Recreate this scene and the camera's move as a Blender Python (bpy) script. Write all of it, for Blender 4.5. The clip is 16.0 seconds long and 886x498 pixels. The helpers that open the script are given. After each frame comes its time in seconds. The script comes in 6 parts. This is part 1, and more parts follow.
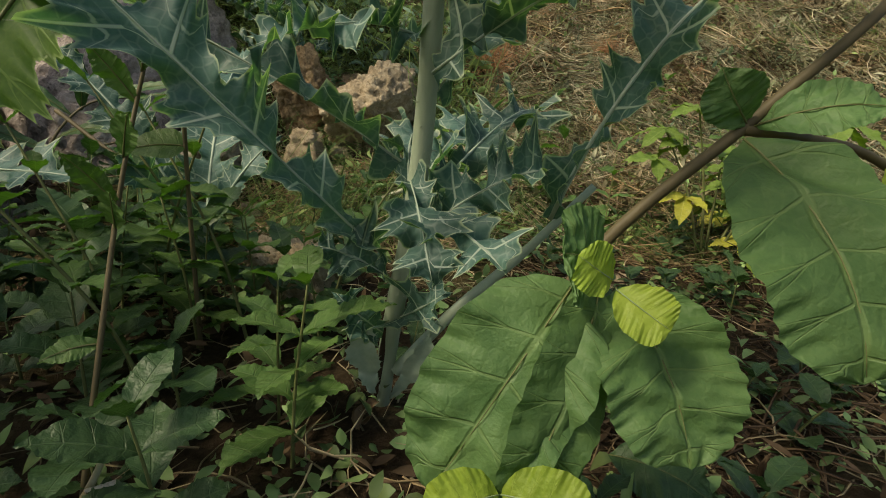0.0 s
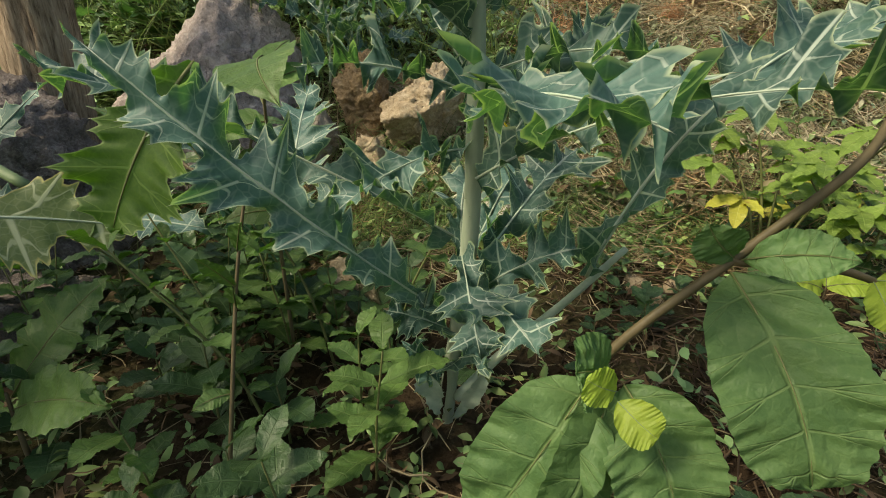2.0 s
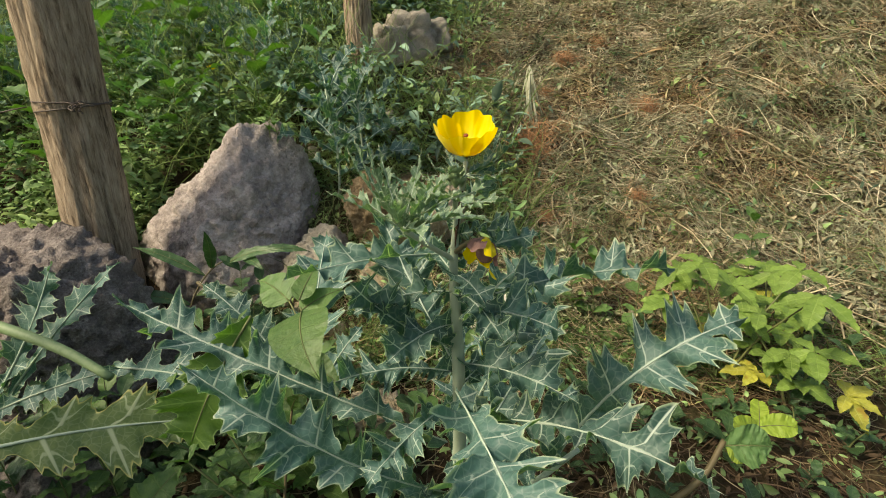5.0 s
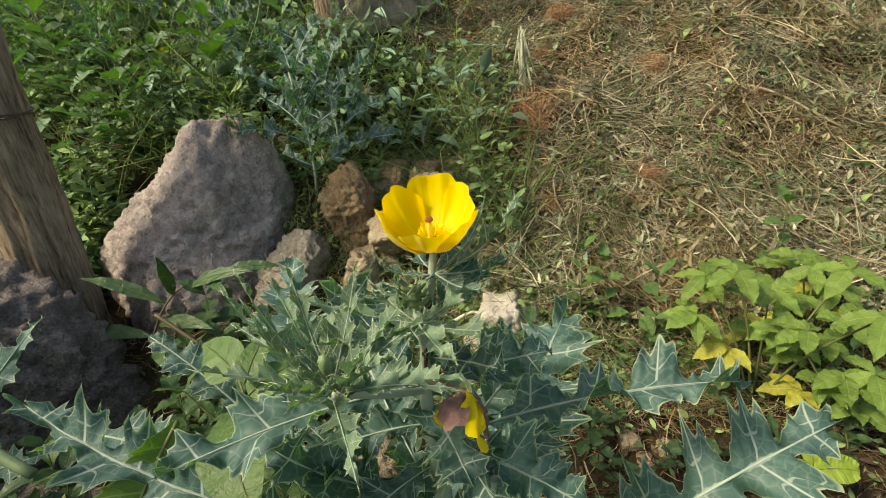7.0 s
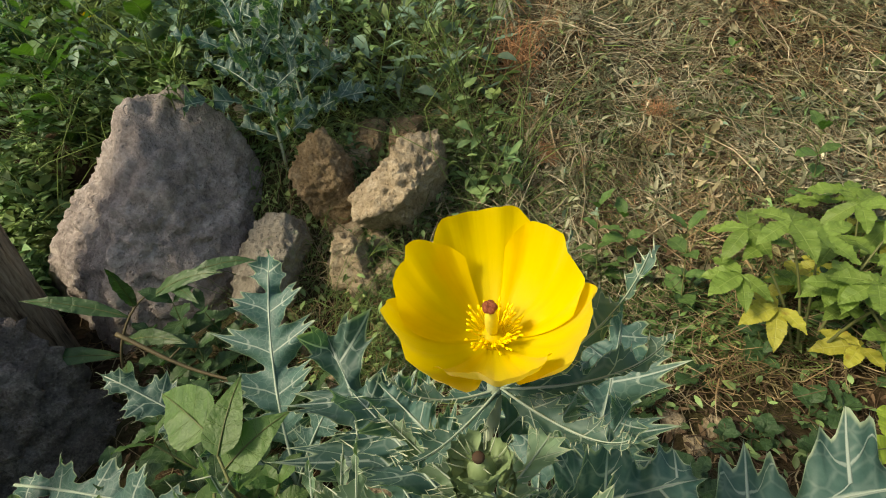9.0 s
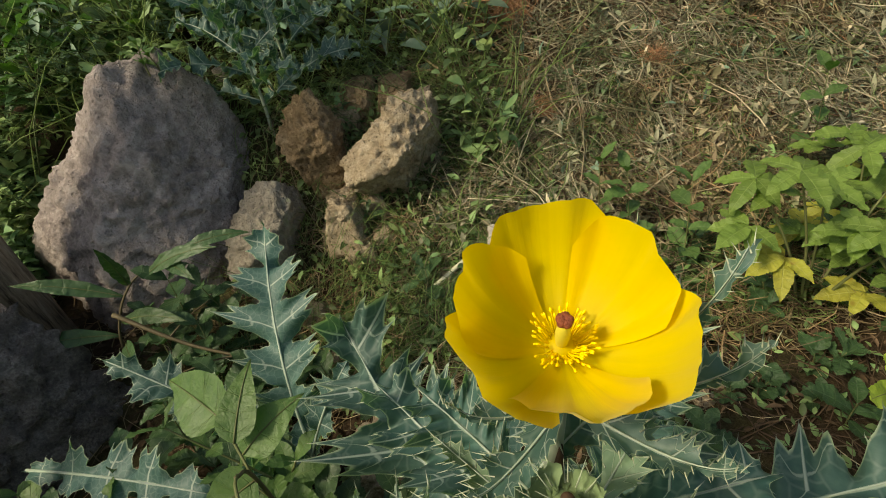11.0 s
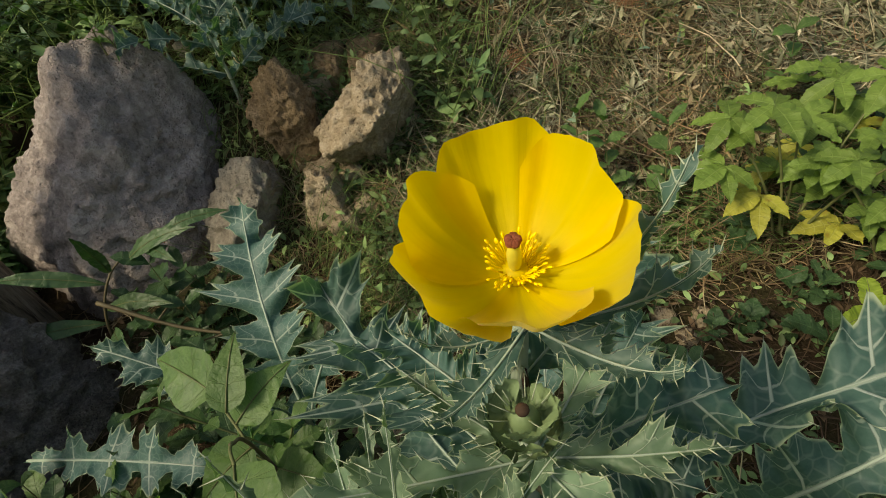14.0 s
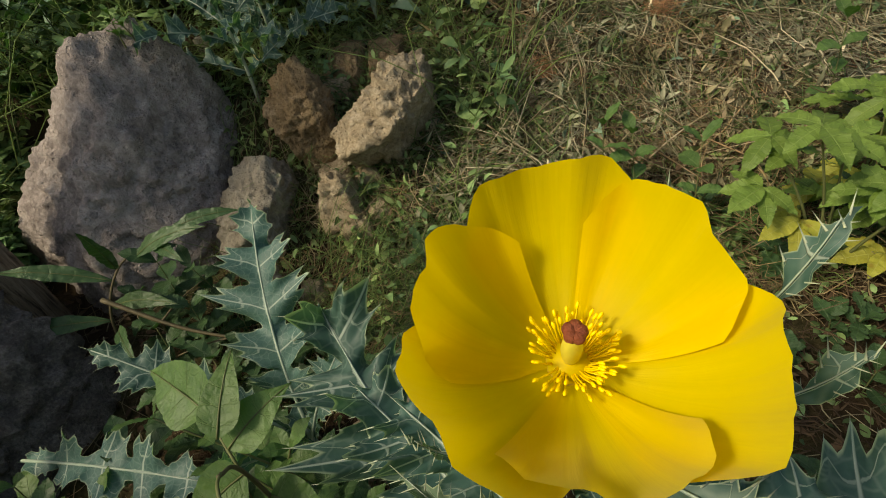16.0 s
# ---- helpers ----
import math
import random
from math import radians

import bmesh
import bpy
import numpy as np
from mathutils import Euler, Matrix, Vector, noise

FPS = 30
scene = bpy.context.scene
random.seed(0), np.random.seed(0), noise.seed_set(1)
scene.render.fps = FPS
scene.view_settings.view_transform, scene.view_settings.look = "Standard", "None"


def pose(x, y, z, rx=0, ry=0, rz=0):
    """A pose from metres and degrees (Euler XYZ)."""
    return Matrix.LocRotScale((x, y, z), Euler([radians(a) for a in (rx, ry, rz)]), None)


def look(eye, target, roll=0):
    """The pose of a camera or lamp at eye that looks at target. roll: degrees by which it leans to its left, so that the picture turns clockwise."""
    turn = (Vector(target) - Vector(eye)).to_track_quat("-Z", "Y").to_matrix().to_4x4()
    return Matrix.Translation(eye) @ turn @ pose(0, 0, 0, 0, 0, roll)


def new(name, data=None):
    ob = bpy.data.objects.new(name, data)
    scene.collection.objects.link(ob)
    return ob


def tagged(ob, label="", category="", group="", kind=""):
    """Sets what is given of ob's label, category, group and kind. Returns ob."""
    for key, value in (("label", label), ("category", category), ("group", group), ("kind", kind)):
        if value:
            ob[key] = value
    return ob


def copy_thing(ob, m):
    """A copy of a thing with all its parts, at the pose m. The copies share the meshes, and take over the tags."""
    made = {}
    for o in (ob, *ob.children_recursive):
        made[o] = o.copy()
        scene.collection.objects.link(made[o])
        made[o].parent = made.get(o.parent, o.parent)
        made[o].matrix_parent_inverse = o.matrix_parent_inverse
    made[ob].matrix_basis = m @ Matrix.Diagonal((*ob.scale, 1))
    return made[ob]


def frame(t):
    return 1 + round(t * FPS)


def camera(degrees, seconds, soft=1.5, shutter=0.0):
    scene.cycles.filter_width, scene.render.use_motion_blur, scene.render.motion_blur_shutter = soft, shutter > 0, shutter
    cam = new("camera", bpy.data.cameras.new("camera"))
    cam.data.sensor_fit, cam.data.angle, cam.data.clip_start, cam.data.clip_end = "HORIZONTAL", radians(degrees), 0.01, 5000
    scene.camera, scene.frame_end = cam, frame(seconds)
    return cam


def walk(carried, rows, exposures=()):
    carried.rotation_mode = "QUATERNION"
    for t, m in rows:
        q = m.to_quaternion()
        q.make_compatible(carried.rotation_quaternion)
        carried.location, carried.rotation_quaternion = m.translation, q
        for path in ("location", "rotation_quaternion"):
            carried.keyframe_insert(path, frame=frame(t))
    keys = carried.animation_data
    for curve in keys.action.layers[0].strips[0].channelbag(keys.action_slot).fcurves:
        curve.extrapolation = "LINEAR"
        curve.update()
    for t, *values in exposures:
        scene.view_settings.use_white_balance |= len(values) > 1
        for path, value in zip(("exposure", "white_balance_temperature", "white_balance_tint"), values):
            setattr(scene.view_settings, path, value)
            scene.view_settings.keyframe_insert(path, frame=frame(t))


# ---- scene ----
cam = camera(85.1, 16.0, 1.0)
PATH = [
    (0, (0.014, 0.022, 0.252), (0.032, 1.939, -0.32), 4.0),
    (0.5, (-0.002, 0.031, 0.239), (-0.056, 1.923, -0.407), 2.2),
    (1, (0.016, 0.035, 0.277), (-0.133, 1.897, -0.436), 0.6),
    (1.5, (0.017, 0.003, 0.32), (-0.189, 1.853, -0.412), 0.1),
    (2, (0.023, -0.01, 0.356), (-0.215, 1.83, -0.391), -0.5),
    (2.5, (0.031, -0.02, 0.396), (-0.229, 1.822, -0.336), -1.3),
    (3, (0.038, -0.032, 0.45), (-0.234, 1.819, -0.259), -1.6),
    (3.5, (0.049, -0.041, 0.484), (-0.225, 1.824, -0.184), -1.5),
    (4, (0.05, -0.056, 0.526), (-0.215, 1.817, -0.121), -1.8),
    (4.5, (0.047, -0.064, 0.578), (-0.21, 1.803, -0.09), -2.0),
    (4.7, (0.045, -0.067, 0.592), (-0.21, 1.8, -0.077), -1.9),
    (6.8, (0.057, 0.085, 0.634), (-0.207, 1.898, -0.167), -6.2),
    (7, (0.052, 0.106, 0.647), (-0.209, 1.908, -0.181), -5.8),
    (7.5, (0.044, 0.158, 0.645), (-0.206, 1.943, -0.22), -7.3),
    (8, (0.033, 0.189, 0.651), (-0.215, 1.951, -0.263), -8.7),
    (8.5, (0.02, 0.216, 0.64), (-0.21, 1.95, -0.329), -10.4),
    (9, (0.017, 0.235, 0.637), (-0.198, 1.941, -0.383), -11.2),
    (9.5, (0.018, 0.253, 0.638), (-0.184, 1.924, -0.441), -13.4),
    (10, (0.005, 0.262, 0.642), (-0.206, 1.888, -0.504), -14.8),
    (10.2, (0.006, 0.267, 0.639), (-0.205, 1.877, -0.528), -14.9),
    (12.3, (-0.01, 0.238, 0.639), (-0.195, 1.842, -0.542), -10.6),
    (12.5, (-0.007, 0.242, 0.638), (-0.185, 1.856, -0.529), -9.9),
    (13, (-0.011, 0.238, 0.612), (-0.168, 1.89, -0.505), -7.2),
    (13.5, (-0.012, 0.225, 0.617), (-0.149, 1.925, -0.428), -6.5),
    (14, (0.008, 0.252, 0.63), (-0.176, 1.774, -0.654), -17.9),
    (14.5, (0.018, 0.284, 0.673), (-0.227, 1.691, -0.728), -22.9),
    (15, (0.028, 0.296, 0.676), (-0.218, 1.729, -0.697), -21.5),
    (15.5, (0.022, 0.29, 0.642), (-0.209, 1.817, -0.629), -17.8),
    (16, (0.005, 0.285, 0.62), (-0.23, 1.818, -0.643), -16.5),
]
EXPOSURE = 0.33
walk(cam, [(t, look(eye, target, roll)) for t, eye, target, roll in PATH], [(t, EXPOSURE + e, 7700, 6) for t, e in ((0.0, -0.42), (1.0, -0.32), (2.5, 0.06), (4.5, 0.12), (8.0, -0.06), (10.0, -0.35), (12.5, -0.58), (14.0, -0.62), (16.0, -0.66))])

# ---- light: hazy sun from the left behind the camera, soft sky ----
SUN_ELEV, SUN_TURN = 48.0, -118.0  # degrees; turn 0 = ahead of the first camera, minus = to its left
world = bpy.data.worlds.new("world")
scene.world = world
world.use_nodes = True
wn = world.node_tree
sky = wn.nodes.new("ShaderNodeTexSky")
sky.sky_type = "NISHITA"
sky.sun_disc = False
sky.sun_elevation = radians(SUN_ELEV)
sky.sun_rotation = radians(SUN_TURN)
sky.dust_density = 3.0
wn.links.new(sky.outputs[0], wn.nodes["Background"].inputs[0])
wn.nodes["Background"].inputs[1].default_value = 0.15
sun_data = bpy.data.lights.new("sun", "SUN")
sun_data.energy, sun_data.angle, sun_data.color = 3.8, radians(12), (1.0, 0.92, 0.78)
sun = new("sun", sun_data)
e_, a_ = radians(SUN_ELEV), radians(SUN_TURN)
sun.matrix_world = look((8 * math.cos(e_) * math.sin(a_), 8 * math.cos(e_) * math.cos(a_), 8 * math.sin(e_)), (0, 0, 0))


# ---- materials ----
class Mat:
    """A small helper round a node material."""

    def __init__(self, name):
        self.m = bpy.data.materials.new(name)
        self.m.use_nodes = True
        self.t = self.m.node_tree
        self.bsdf = self.t.nodes["Principled BSDF"]
        self.out = self.t.nodes["Material Output"]
        self.coord = self.t.nodes.new("ShaderNodeTexCoord")

    def link(self, a, b):
        self.t.links.new(a, b)

    def node(self, kind, **kw):
        n = self.t.nodes.new(kind)
        for k, v in kw.items():
            n.inputs[k].default_value = v
        return n

    def noise(self, scale, detail=5.0, rough=0.6, where="Object", stretch=None):
        n = self.node("ShaderNodeTexNoise", Scale=scale, Detail=detail, Roughness=rough)
        src = self.coord.outputs[where]
        if stretch:
            mp = self.t.nodes.new("ShaderNodeMapping")
            mp.inputs["Scale"].default_value = stretch
            self.link(src, mp.inputs[0])
            src = mp.outputs[0]
        self.link(src, n.inputs["Vector"])
        return n.outputs["Fac"]

    def ramp(self, fac, stops):
        n = self.t.nodes.new("ShaderNodeValToRGB")
        el = n.color_ramp.elements
        while len(el) < len(stops):
            el.new(0.5)
        for e, (p, c) in zip(el, stops):
            e.position, e.color = p, (*c, 1)
        self.link(fac, n.inputs[0])
        return n.outputs[0]

    def math(self, op, a, b=None, c=None):
        n = self.t.nodes.new("ShaderNodeMath")
        n.operation = op
        for i, v in enumerate((a, b, c)):
            if v is None:
                continue
            if isinstance(v, (int, float)):
                n.inputs[i].default_value = v
            else:
                self.link(v, n.inputs[i])
        return n.outputs[0]

    def step(self, x, lo, hi):
        n = self.t.nodes.new("ShaderNodeMapRange")
        n.interpolation_type = "SMOOTHSTEP"
        self.link(x, n.inputs[0])
        n.inputs[1].default_value, n.inputs[2].default_value = lo, hi
        return n.outputs[0]

    def mix(self, fac, a, b, mode="MIX"):
        n = self.t.nodes.new("ShaderNodeMix")
        n.data_type, n.blend_type = "RGBA", mode
        for v, i in ((fac, 0), (a, 6), (b, 7)):
            if isinstance(v, (int, float)):
                n.inputs[i].default_value = v
            elif isinstance(v, tuple):
                n.inputs[i].default_value = (*v, 1)
            else:
                self.link(v, n.inputs[i])
        return n.outputs[2]

    def bump(self, height, strength=0.3, dist=0.001):
        n = self.node("ShaderNodeBump", Strength=strength, Distance=dist)
        self.link(height, n.inputs["Height"])
        self.link(n.outputs[0], self.bsdf.inputs["Normal"])
        return n.outputs[0]

    def colour(self, c, rough=0.6, spec=0.4):
        if isinstance(c, tuple):
            self.bsdf.inputs["Base Color"].default_value = (*c, 1)
        else:
            self.link(c, self.bsdf.inputs["Base Color"])
        self.bsdf.inputs["Roughness"].default_value = rough
        self.bsdf.inputs["Specular IOR Level"].default_value = spec
        return self

    def thin(self, c, amount):
        """Lets light through, as a leaf does."""
        tr = self.t.nodes.new("ShaderNodeBsdfTranslucent")
        if isinstance(c, tuple):
            tr.inputs[0].default_value = (*c, 1)
        else:
            self.link(c, tr.inputs[0])
        mx = self.t.nodes.new("ShaderNodeMixShader")
        mx.inputs[0].default_value = amount
        self.link(self.bsdf.outputs[0], mx.inputs[1])
        self.link(tr.outputs[0], mx.inputs[2])
        self.link(mx.outputs[0], self.out.inputs[0])
        return self.m


def vary(m, c, lo=0.75, hi=1.2, island=False):
    """Multiplies a colour by a grey that differs from object to object, or island to island."""
    if island:
        r = m.t.nodes.new("ShaderNodeNewGeometry").outputs["Random Per Island"]
    else:
        r = m.t.nodes.new("ShaderNodeObjectInfo").outputs["Random"]
    g = m.ramp(r, [(0.0, (lo, lo, lo * 0.95)), (1.0, (hi, hi, hi))])
    return m.mix(1.0, c, g, "MULTIPLY")


def leaf_material(name, dark, light, vein, through_c, amount=0.22, vein_w=0.05, rim=None, rough=0.5, spots=None, quilt=0.0, vein_fac=0.8):
    m = Mat(name)
    sep = m.t.nodes.new("ShaderNodeSeparateXYZ")
    m.link(m.coord.outputs["UV"], sep.inputs[0])
    u, v = sep.outputs[0], sep.outputs[1]
    big, fine = m.noise(35, 3), m.noise(320, 4)
    base = m.ramp(m.math("MULTIPLY_ADD", fine, 0.35, m.math("MULTIPLY", big, 0.65)), [(0.33, dark), (0.68, light)])
    base = vary(m, base, 0.8, 1.2)
    d = m.math("ABSOLUTE", m.math("SUBTRACT", m.math("FRACT", u), 0.5))
    wid = m.math("MULTIPLY_ADD", v, -vein_w * 0.8, vein_w)
    side = m.math("SUBTRACT", 1.0, m.step(m.math("DIVIDE", d, wid), 0.35, 1.15))
    fork = m.math("ABSOLUTE", m.math("SUBTRACT", d, m.math("MULTIPLY_ADD", v, 0.40, -0.14)))
    fork = m.math("MULTIPLY", m.math("SUBTRACT", 1.0, m.step(m.math("DIVIDE", fork, wid), 0.3, 1.0)), m.step(v, 0.34, 0.42))
    side = m.math("MAXIMUM", side, m.math("MULTIPLY", fork, 0.7))
    mid = m.math("SUBTRACT", 1.0, m.step(v, 0.02, 0.07))
    vor = m.t.nodes.new("ShaderNodeTexVoronoi")
    vor.feature = "DISTANCE_TO_EDGE"
    vor.inputs["Scale"].default_value = 110
    m.link(m.coord.outputs["Object"], vor.inputs["Vector"])
    net = m.math("MULTIPLY", m.math("SUBTRACT", 1.0, m.step(vor.outputs["Distance"], 0.0, 0.10)), 0.16)
    veins = m.math("MULTIPLY", m.math("MAXIMUM", m.math("MAXIMUM", side, mid), net), vein_fac)
    col = m.mix(veins, base, vein)
    if spots:
        col = m.mix(m.step(m.noise(28, 2, 0.5), 0.62, 0.72), col, spots)
    if rim:
        col = m.mix(m.math("MULTIPLY", m.step(v, 0.90, 0.985), 0.75), col, rim)
    m.colour(col, rough, 0.35)
    h = m.math("MULTIPLY_ADD", fine, 0.3, m.math("MULTIPLY", veins, -quilt if quilt else 0.8))
    m.bump(m.math("MULTIPLY_ADD", m.noise(140, 3), 0.8 if quilt else 0.2, h), 0.7, 0.0022 if quilt else 0.0007)
    return m.thin(m.mix(1.0, col, through_c, "MULTIPLY"), amount)


POPPY = leaf_material("glaucous_leaf", (0.040, 0.100, 0.088), (0.096, 0.180, 0.155), (0.47, 0.55, 0.49), (1.0, 1.5, 0.3), 0.3, 0.029, (0.42, 0.50, 0.34), 0.5)
POPPY_OLD = leaf_material("yellowing_leaf", (0.07, 0.13, 0.045), (0.17, 0.23, 0.08), (0.45, 0.50, 0.33), (1.0, 1.3, 0.4), 0.24, 0.06, (0.5, 0.45, 0.16), 0.55, (0.22, 0.26, 0.08))
# base green holds the brightness of light passing through the underside
POPPY_LIT_THROUGH = leaf_material("lit_through_leaf", (0.075, 0.15, 0.035), (0.14, 0.24, 0.05), (0.2, 0.3, 0.09), (1.0, 1.5, 0.3), 0.4, 0.04, (0.35, 0.45, 0.2), 0.5)
BROAD = leaf_material("quilted_leaf", (0.062, 0.135, 0.045), (0.115, 0.205, 0.075), (0.19, 0.28, 0.11), (1.0, 1.4, 0.4), 0.28, 0.05, None, 0.55, None, 1.0, 0.42)
BROAD_YELLOW = leaf_material("young_leaf", (0.20, 0.31, 0.035), (0.31, 0.41, 0.06), (0.34, 0.42, 0.10), (1.1, 1.2, 0.3), 0.35, 0.04, None, 0.5, None, 0.3, 0.3)
POPPY_YOUNG = leaf_material("young_spiny_leaf", (0.105, 0.185, 0.115), (0.195, 0.29, 0.185), (0.42, 0.50, 0.38), (1.0, 1.4, 0.4), 0.25, 0.03, (0.42, 0.48, 0.30), 0.5)
WEED = leaf_material("weed_leaf", (0.058, 0.125, 0.036), (0.125, 0.215, 0.062), (0.15, 0.22, 0.08), (1.0, 1.5, 0.35), 0.3, 0.05, None, 0.45, None, 0.6, 0.55)
WEED_DARK = leaf_material("dark_weed_leaf", (0.032, 0.075, 0.032), (0.065, 0.125, 0.045), (0.11, 0.17, 0.08), (0.9, 1.4, 0.4), 0.22, 0.05, None, 0.4, None, 0.6, 0.5)
WEED_BLUE = leaf_material("lobed_weed_leaf", (0.075, 0.150, 0.072), (0.155, 0.255, 0.125), (0.20, 0.28, 0.15), (0.9, 1.4, 0.45), 0.28, 0.05, None, 0.45, None, 0.6, 0.55)
SHRUB = leaf_material("lime_leaf", (0.115, 0.20, 0.036), (0.205, 0.305, 0.068), (0.28, 0.38, 0.11), (1.1, 1.3, 0.3), 0.32, 0.05, None, 0.5, None, 0.6, 0.6)
SHRUB_YELLOW = leaf_material("yellow_leaf", (0.30, 0.32, 0.045), (0.48, 0.46, 0.08), (0.5, 0.5, 0.16), (1.1, 1.1, 0.3), 0.3, 0.05, None, 0.5, (0.30, 0.22, 0.04), 0.6, 0.5)


def plain(name, dark, light, rough=0.6, scale=60.0, bump=0.4, stretch=None, island=False, through_c=None, amount=0.2, dist=0.001, patch=None):
    m = Mat(name)
    n = m.noise(scale, 6, 0.65, "Object", stretch)
    n2 = m.noise(scale * 0.13, 3)
    c = m.ramp(m.math("MULTIPLY_ADD", n2, 0.45, m.math("MULTIPLY", n, 0.55)), [(0.3, dark), (0.7, light)])
    c = vary(m, c, 0.38 if island else 0.85, 1.6 if island else 1.12, island)
    if patch:
        c = m.mix(m.math("MULTIPLY", m.step(m.noise(3.2, 4, 0.6), 0.48, 0.60), 0.9), c, m.mix(1.0, c, patch[0], "MULTIPLY"))
        c = m.mix(m.math("MULTIPLY", m.step(m.noise(5.5, 4, 0.6, "Object", (1.0, 1.3, 0.7)), 0.50, 0.60), 0.9), c, m.mix(1.0, c, patch[1], "MULTIPLY"))
        c = m.mix(m.math("MULTIPLY", m.step(m.noise(13.0, 3, 0.6), 0.50, 0.62), 0.75), c, m.mix(1.0, c, (0.66, 0.63, 0.58), "MULTIPLY"))
    m.colour(c, rough, 0.3)
    m.bump(n, bump, dist)
    return m.thin(c, amount) if through_c else m.m


STEM = plain("pale_green_stem", (0.24, 0.31, 0.22), (0.42, 0.48, 0.37), 0.5, 120, 0.3, (1, 1, 0.1))
RIB = plain("pale_rib", (0.26, 0.35, 0.27), (0.42, 0.49, 0.39), 0.5, 150, 0.2)
SPINE = plain("straw_spine", (0.33, 0.40, 0.27), (0.45, 0.50, 0.36), 0.5, 100, 0.1)
BUD = plain("bud_green", (0.13, 0.20, 0.09), (0.23, 0.31, 0.16), 0.5, 150, 0.3)
BROWN_STEM = plain("brown_green_stem", (0.072, 0.060, 0.032), (0.145, 0.115, 0.062), 0.55, 140, 0.4, (1, 1, 0.25))
WEED_STEM = plain("weed_stem", (0.09, 0.11, 0.04), (0.17, 0.18, 0.07), 0.55, 140, 0.3)
SCAR = plain("dark_scar", (0.02, 0.012, 0.008), (0.07, 0.04, 0.02), 0.8, 150, 0.6)
STAMEN = plain("stamen_yellow", (0.80, 0.57, 0.008), (0.86, 0.64, 0.010), 0.5, 300, 0.2, None, True)
STIGMA = plain("stigma_red", (0.17, 0.040, 0.018), (0.30, 0.085, 0.035), 0.6, 900, 0.8)
PISTIL = plain("pistil_green", (0.58, 0.52, 0.045), (0.70, 0.62, 0.08), 0.5, 400, 0.3)
WITHERED = plain("withered_petal", (0.09, 0.045, 0.04), (0.24, 0.14, 0.12), 0.8, 180, 0.9)
PALE_STRAW = plain("bleached_straw", (0.30, 0.26, 0.17), (0.56, 0.50, 0.35), 0.7, 40, 0.3, None, True, patch=((0.75, 0.66, 0.6), (0.62, 0.66, 0.6)))
STRAW = plain("dry_stalk", (0.165, 0.132, 0.076), (0.46, 0.385, 0.245), 0.75, 40, 0.3, None, True, patch=((0.94, 0.76, 0.62), (0.54, 0.62, 0.54)))
HAYGREEN = plain("half_dry_leaf", (0.16, 0.165, 0.10), (0.41, 0.41, 0.28), 0.75, 60, 0.3, None, True, True, 0.15, patch=((1.0, 0.86, 0.72), (0.60, 0.72, 0.60)))
DEADLEAF = plain("dead_leaf", (0.045, 0.028, 0.016), (0.15, 0.10, 0.058), 0.8, 70, 0.5, None, True, True, 0.12)
RUST = plain("root_fibre", (0.27, 0.135, 0.065), (0.48, 0.27, 0.145), 0.85, 60, 0.3, None, True)
HERB = plain("herb_leaf", (0.12, 0.22, 0.080), (0.30, 0.42, 0.170), 0.5, 50, 0.3, None, True, True, 0.32, patch=((1.15, 1.05, 0.9), (0.75, 0.9, 1.0)))
HERB_BLUE = plain("herb_leaf_grey", (0.115, 0.205, 0.14), (0.22, 0.33, 0.225), 0.5, 50, 0.3, None, True, True, 0.22)
HERB_DARK = plain("herb_leaf_dark", (0.050, 0.110, 0.030), (0.135, 0.225, 0.070), 0.5, 50, 0.3, None, True, True, 0.28)
GRASS = plain("grass_blade", (0.105, 0.18, 0.05), (0.24, 0.32, 0.10), 0.5, 50, 0.2, None, True, True, 0.28)
PALE_SHOOT = plain("bleached_stalk", (0.42, 0.43, 0.30), (0.62, 0.61, 0.47), 0.6, 50, 0.2)
WIRE = plain("rusty_wire", (0.05, 0.04, 0.035), (0.12, 0.09, 0.07), 0.6, 200, 0.5)


def petal_material():
    m = Mat("yellow_petal")
    sep = m.t.nodes.new("ShaderNodeSeparateXYZ")
    m.link(m.coord.outputs["UV"], sep.inputs[0])
    streak = m.noise(1.0, 4, 0.6, "UV", (26, 1.2, 1))
    c = m.ramp(m.math("MULTIPLY_ADD", streak, 0.5, m.math("MULTIPLY", sep.outputs[1], 0.4)), [(0.15, (0.82, 0.67, 0.012)), (0.6, (0.90, 0.70, 0.006))])
    m.colour(c, 0.55, 0.25)
    m.bsdf.inputs["Sheen Weight"].default_value = 0.15
    m.bump(streak, 0.22, 0.0010)
    return m.thin(m.mix(1.0, c, (1.0, 0.95, 0.5), "MULTIPLY"), 0.42)


PETAL = petal_material()


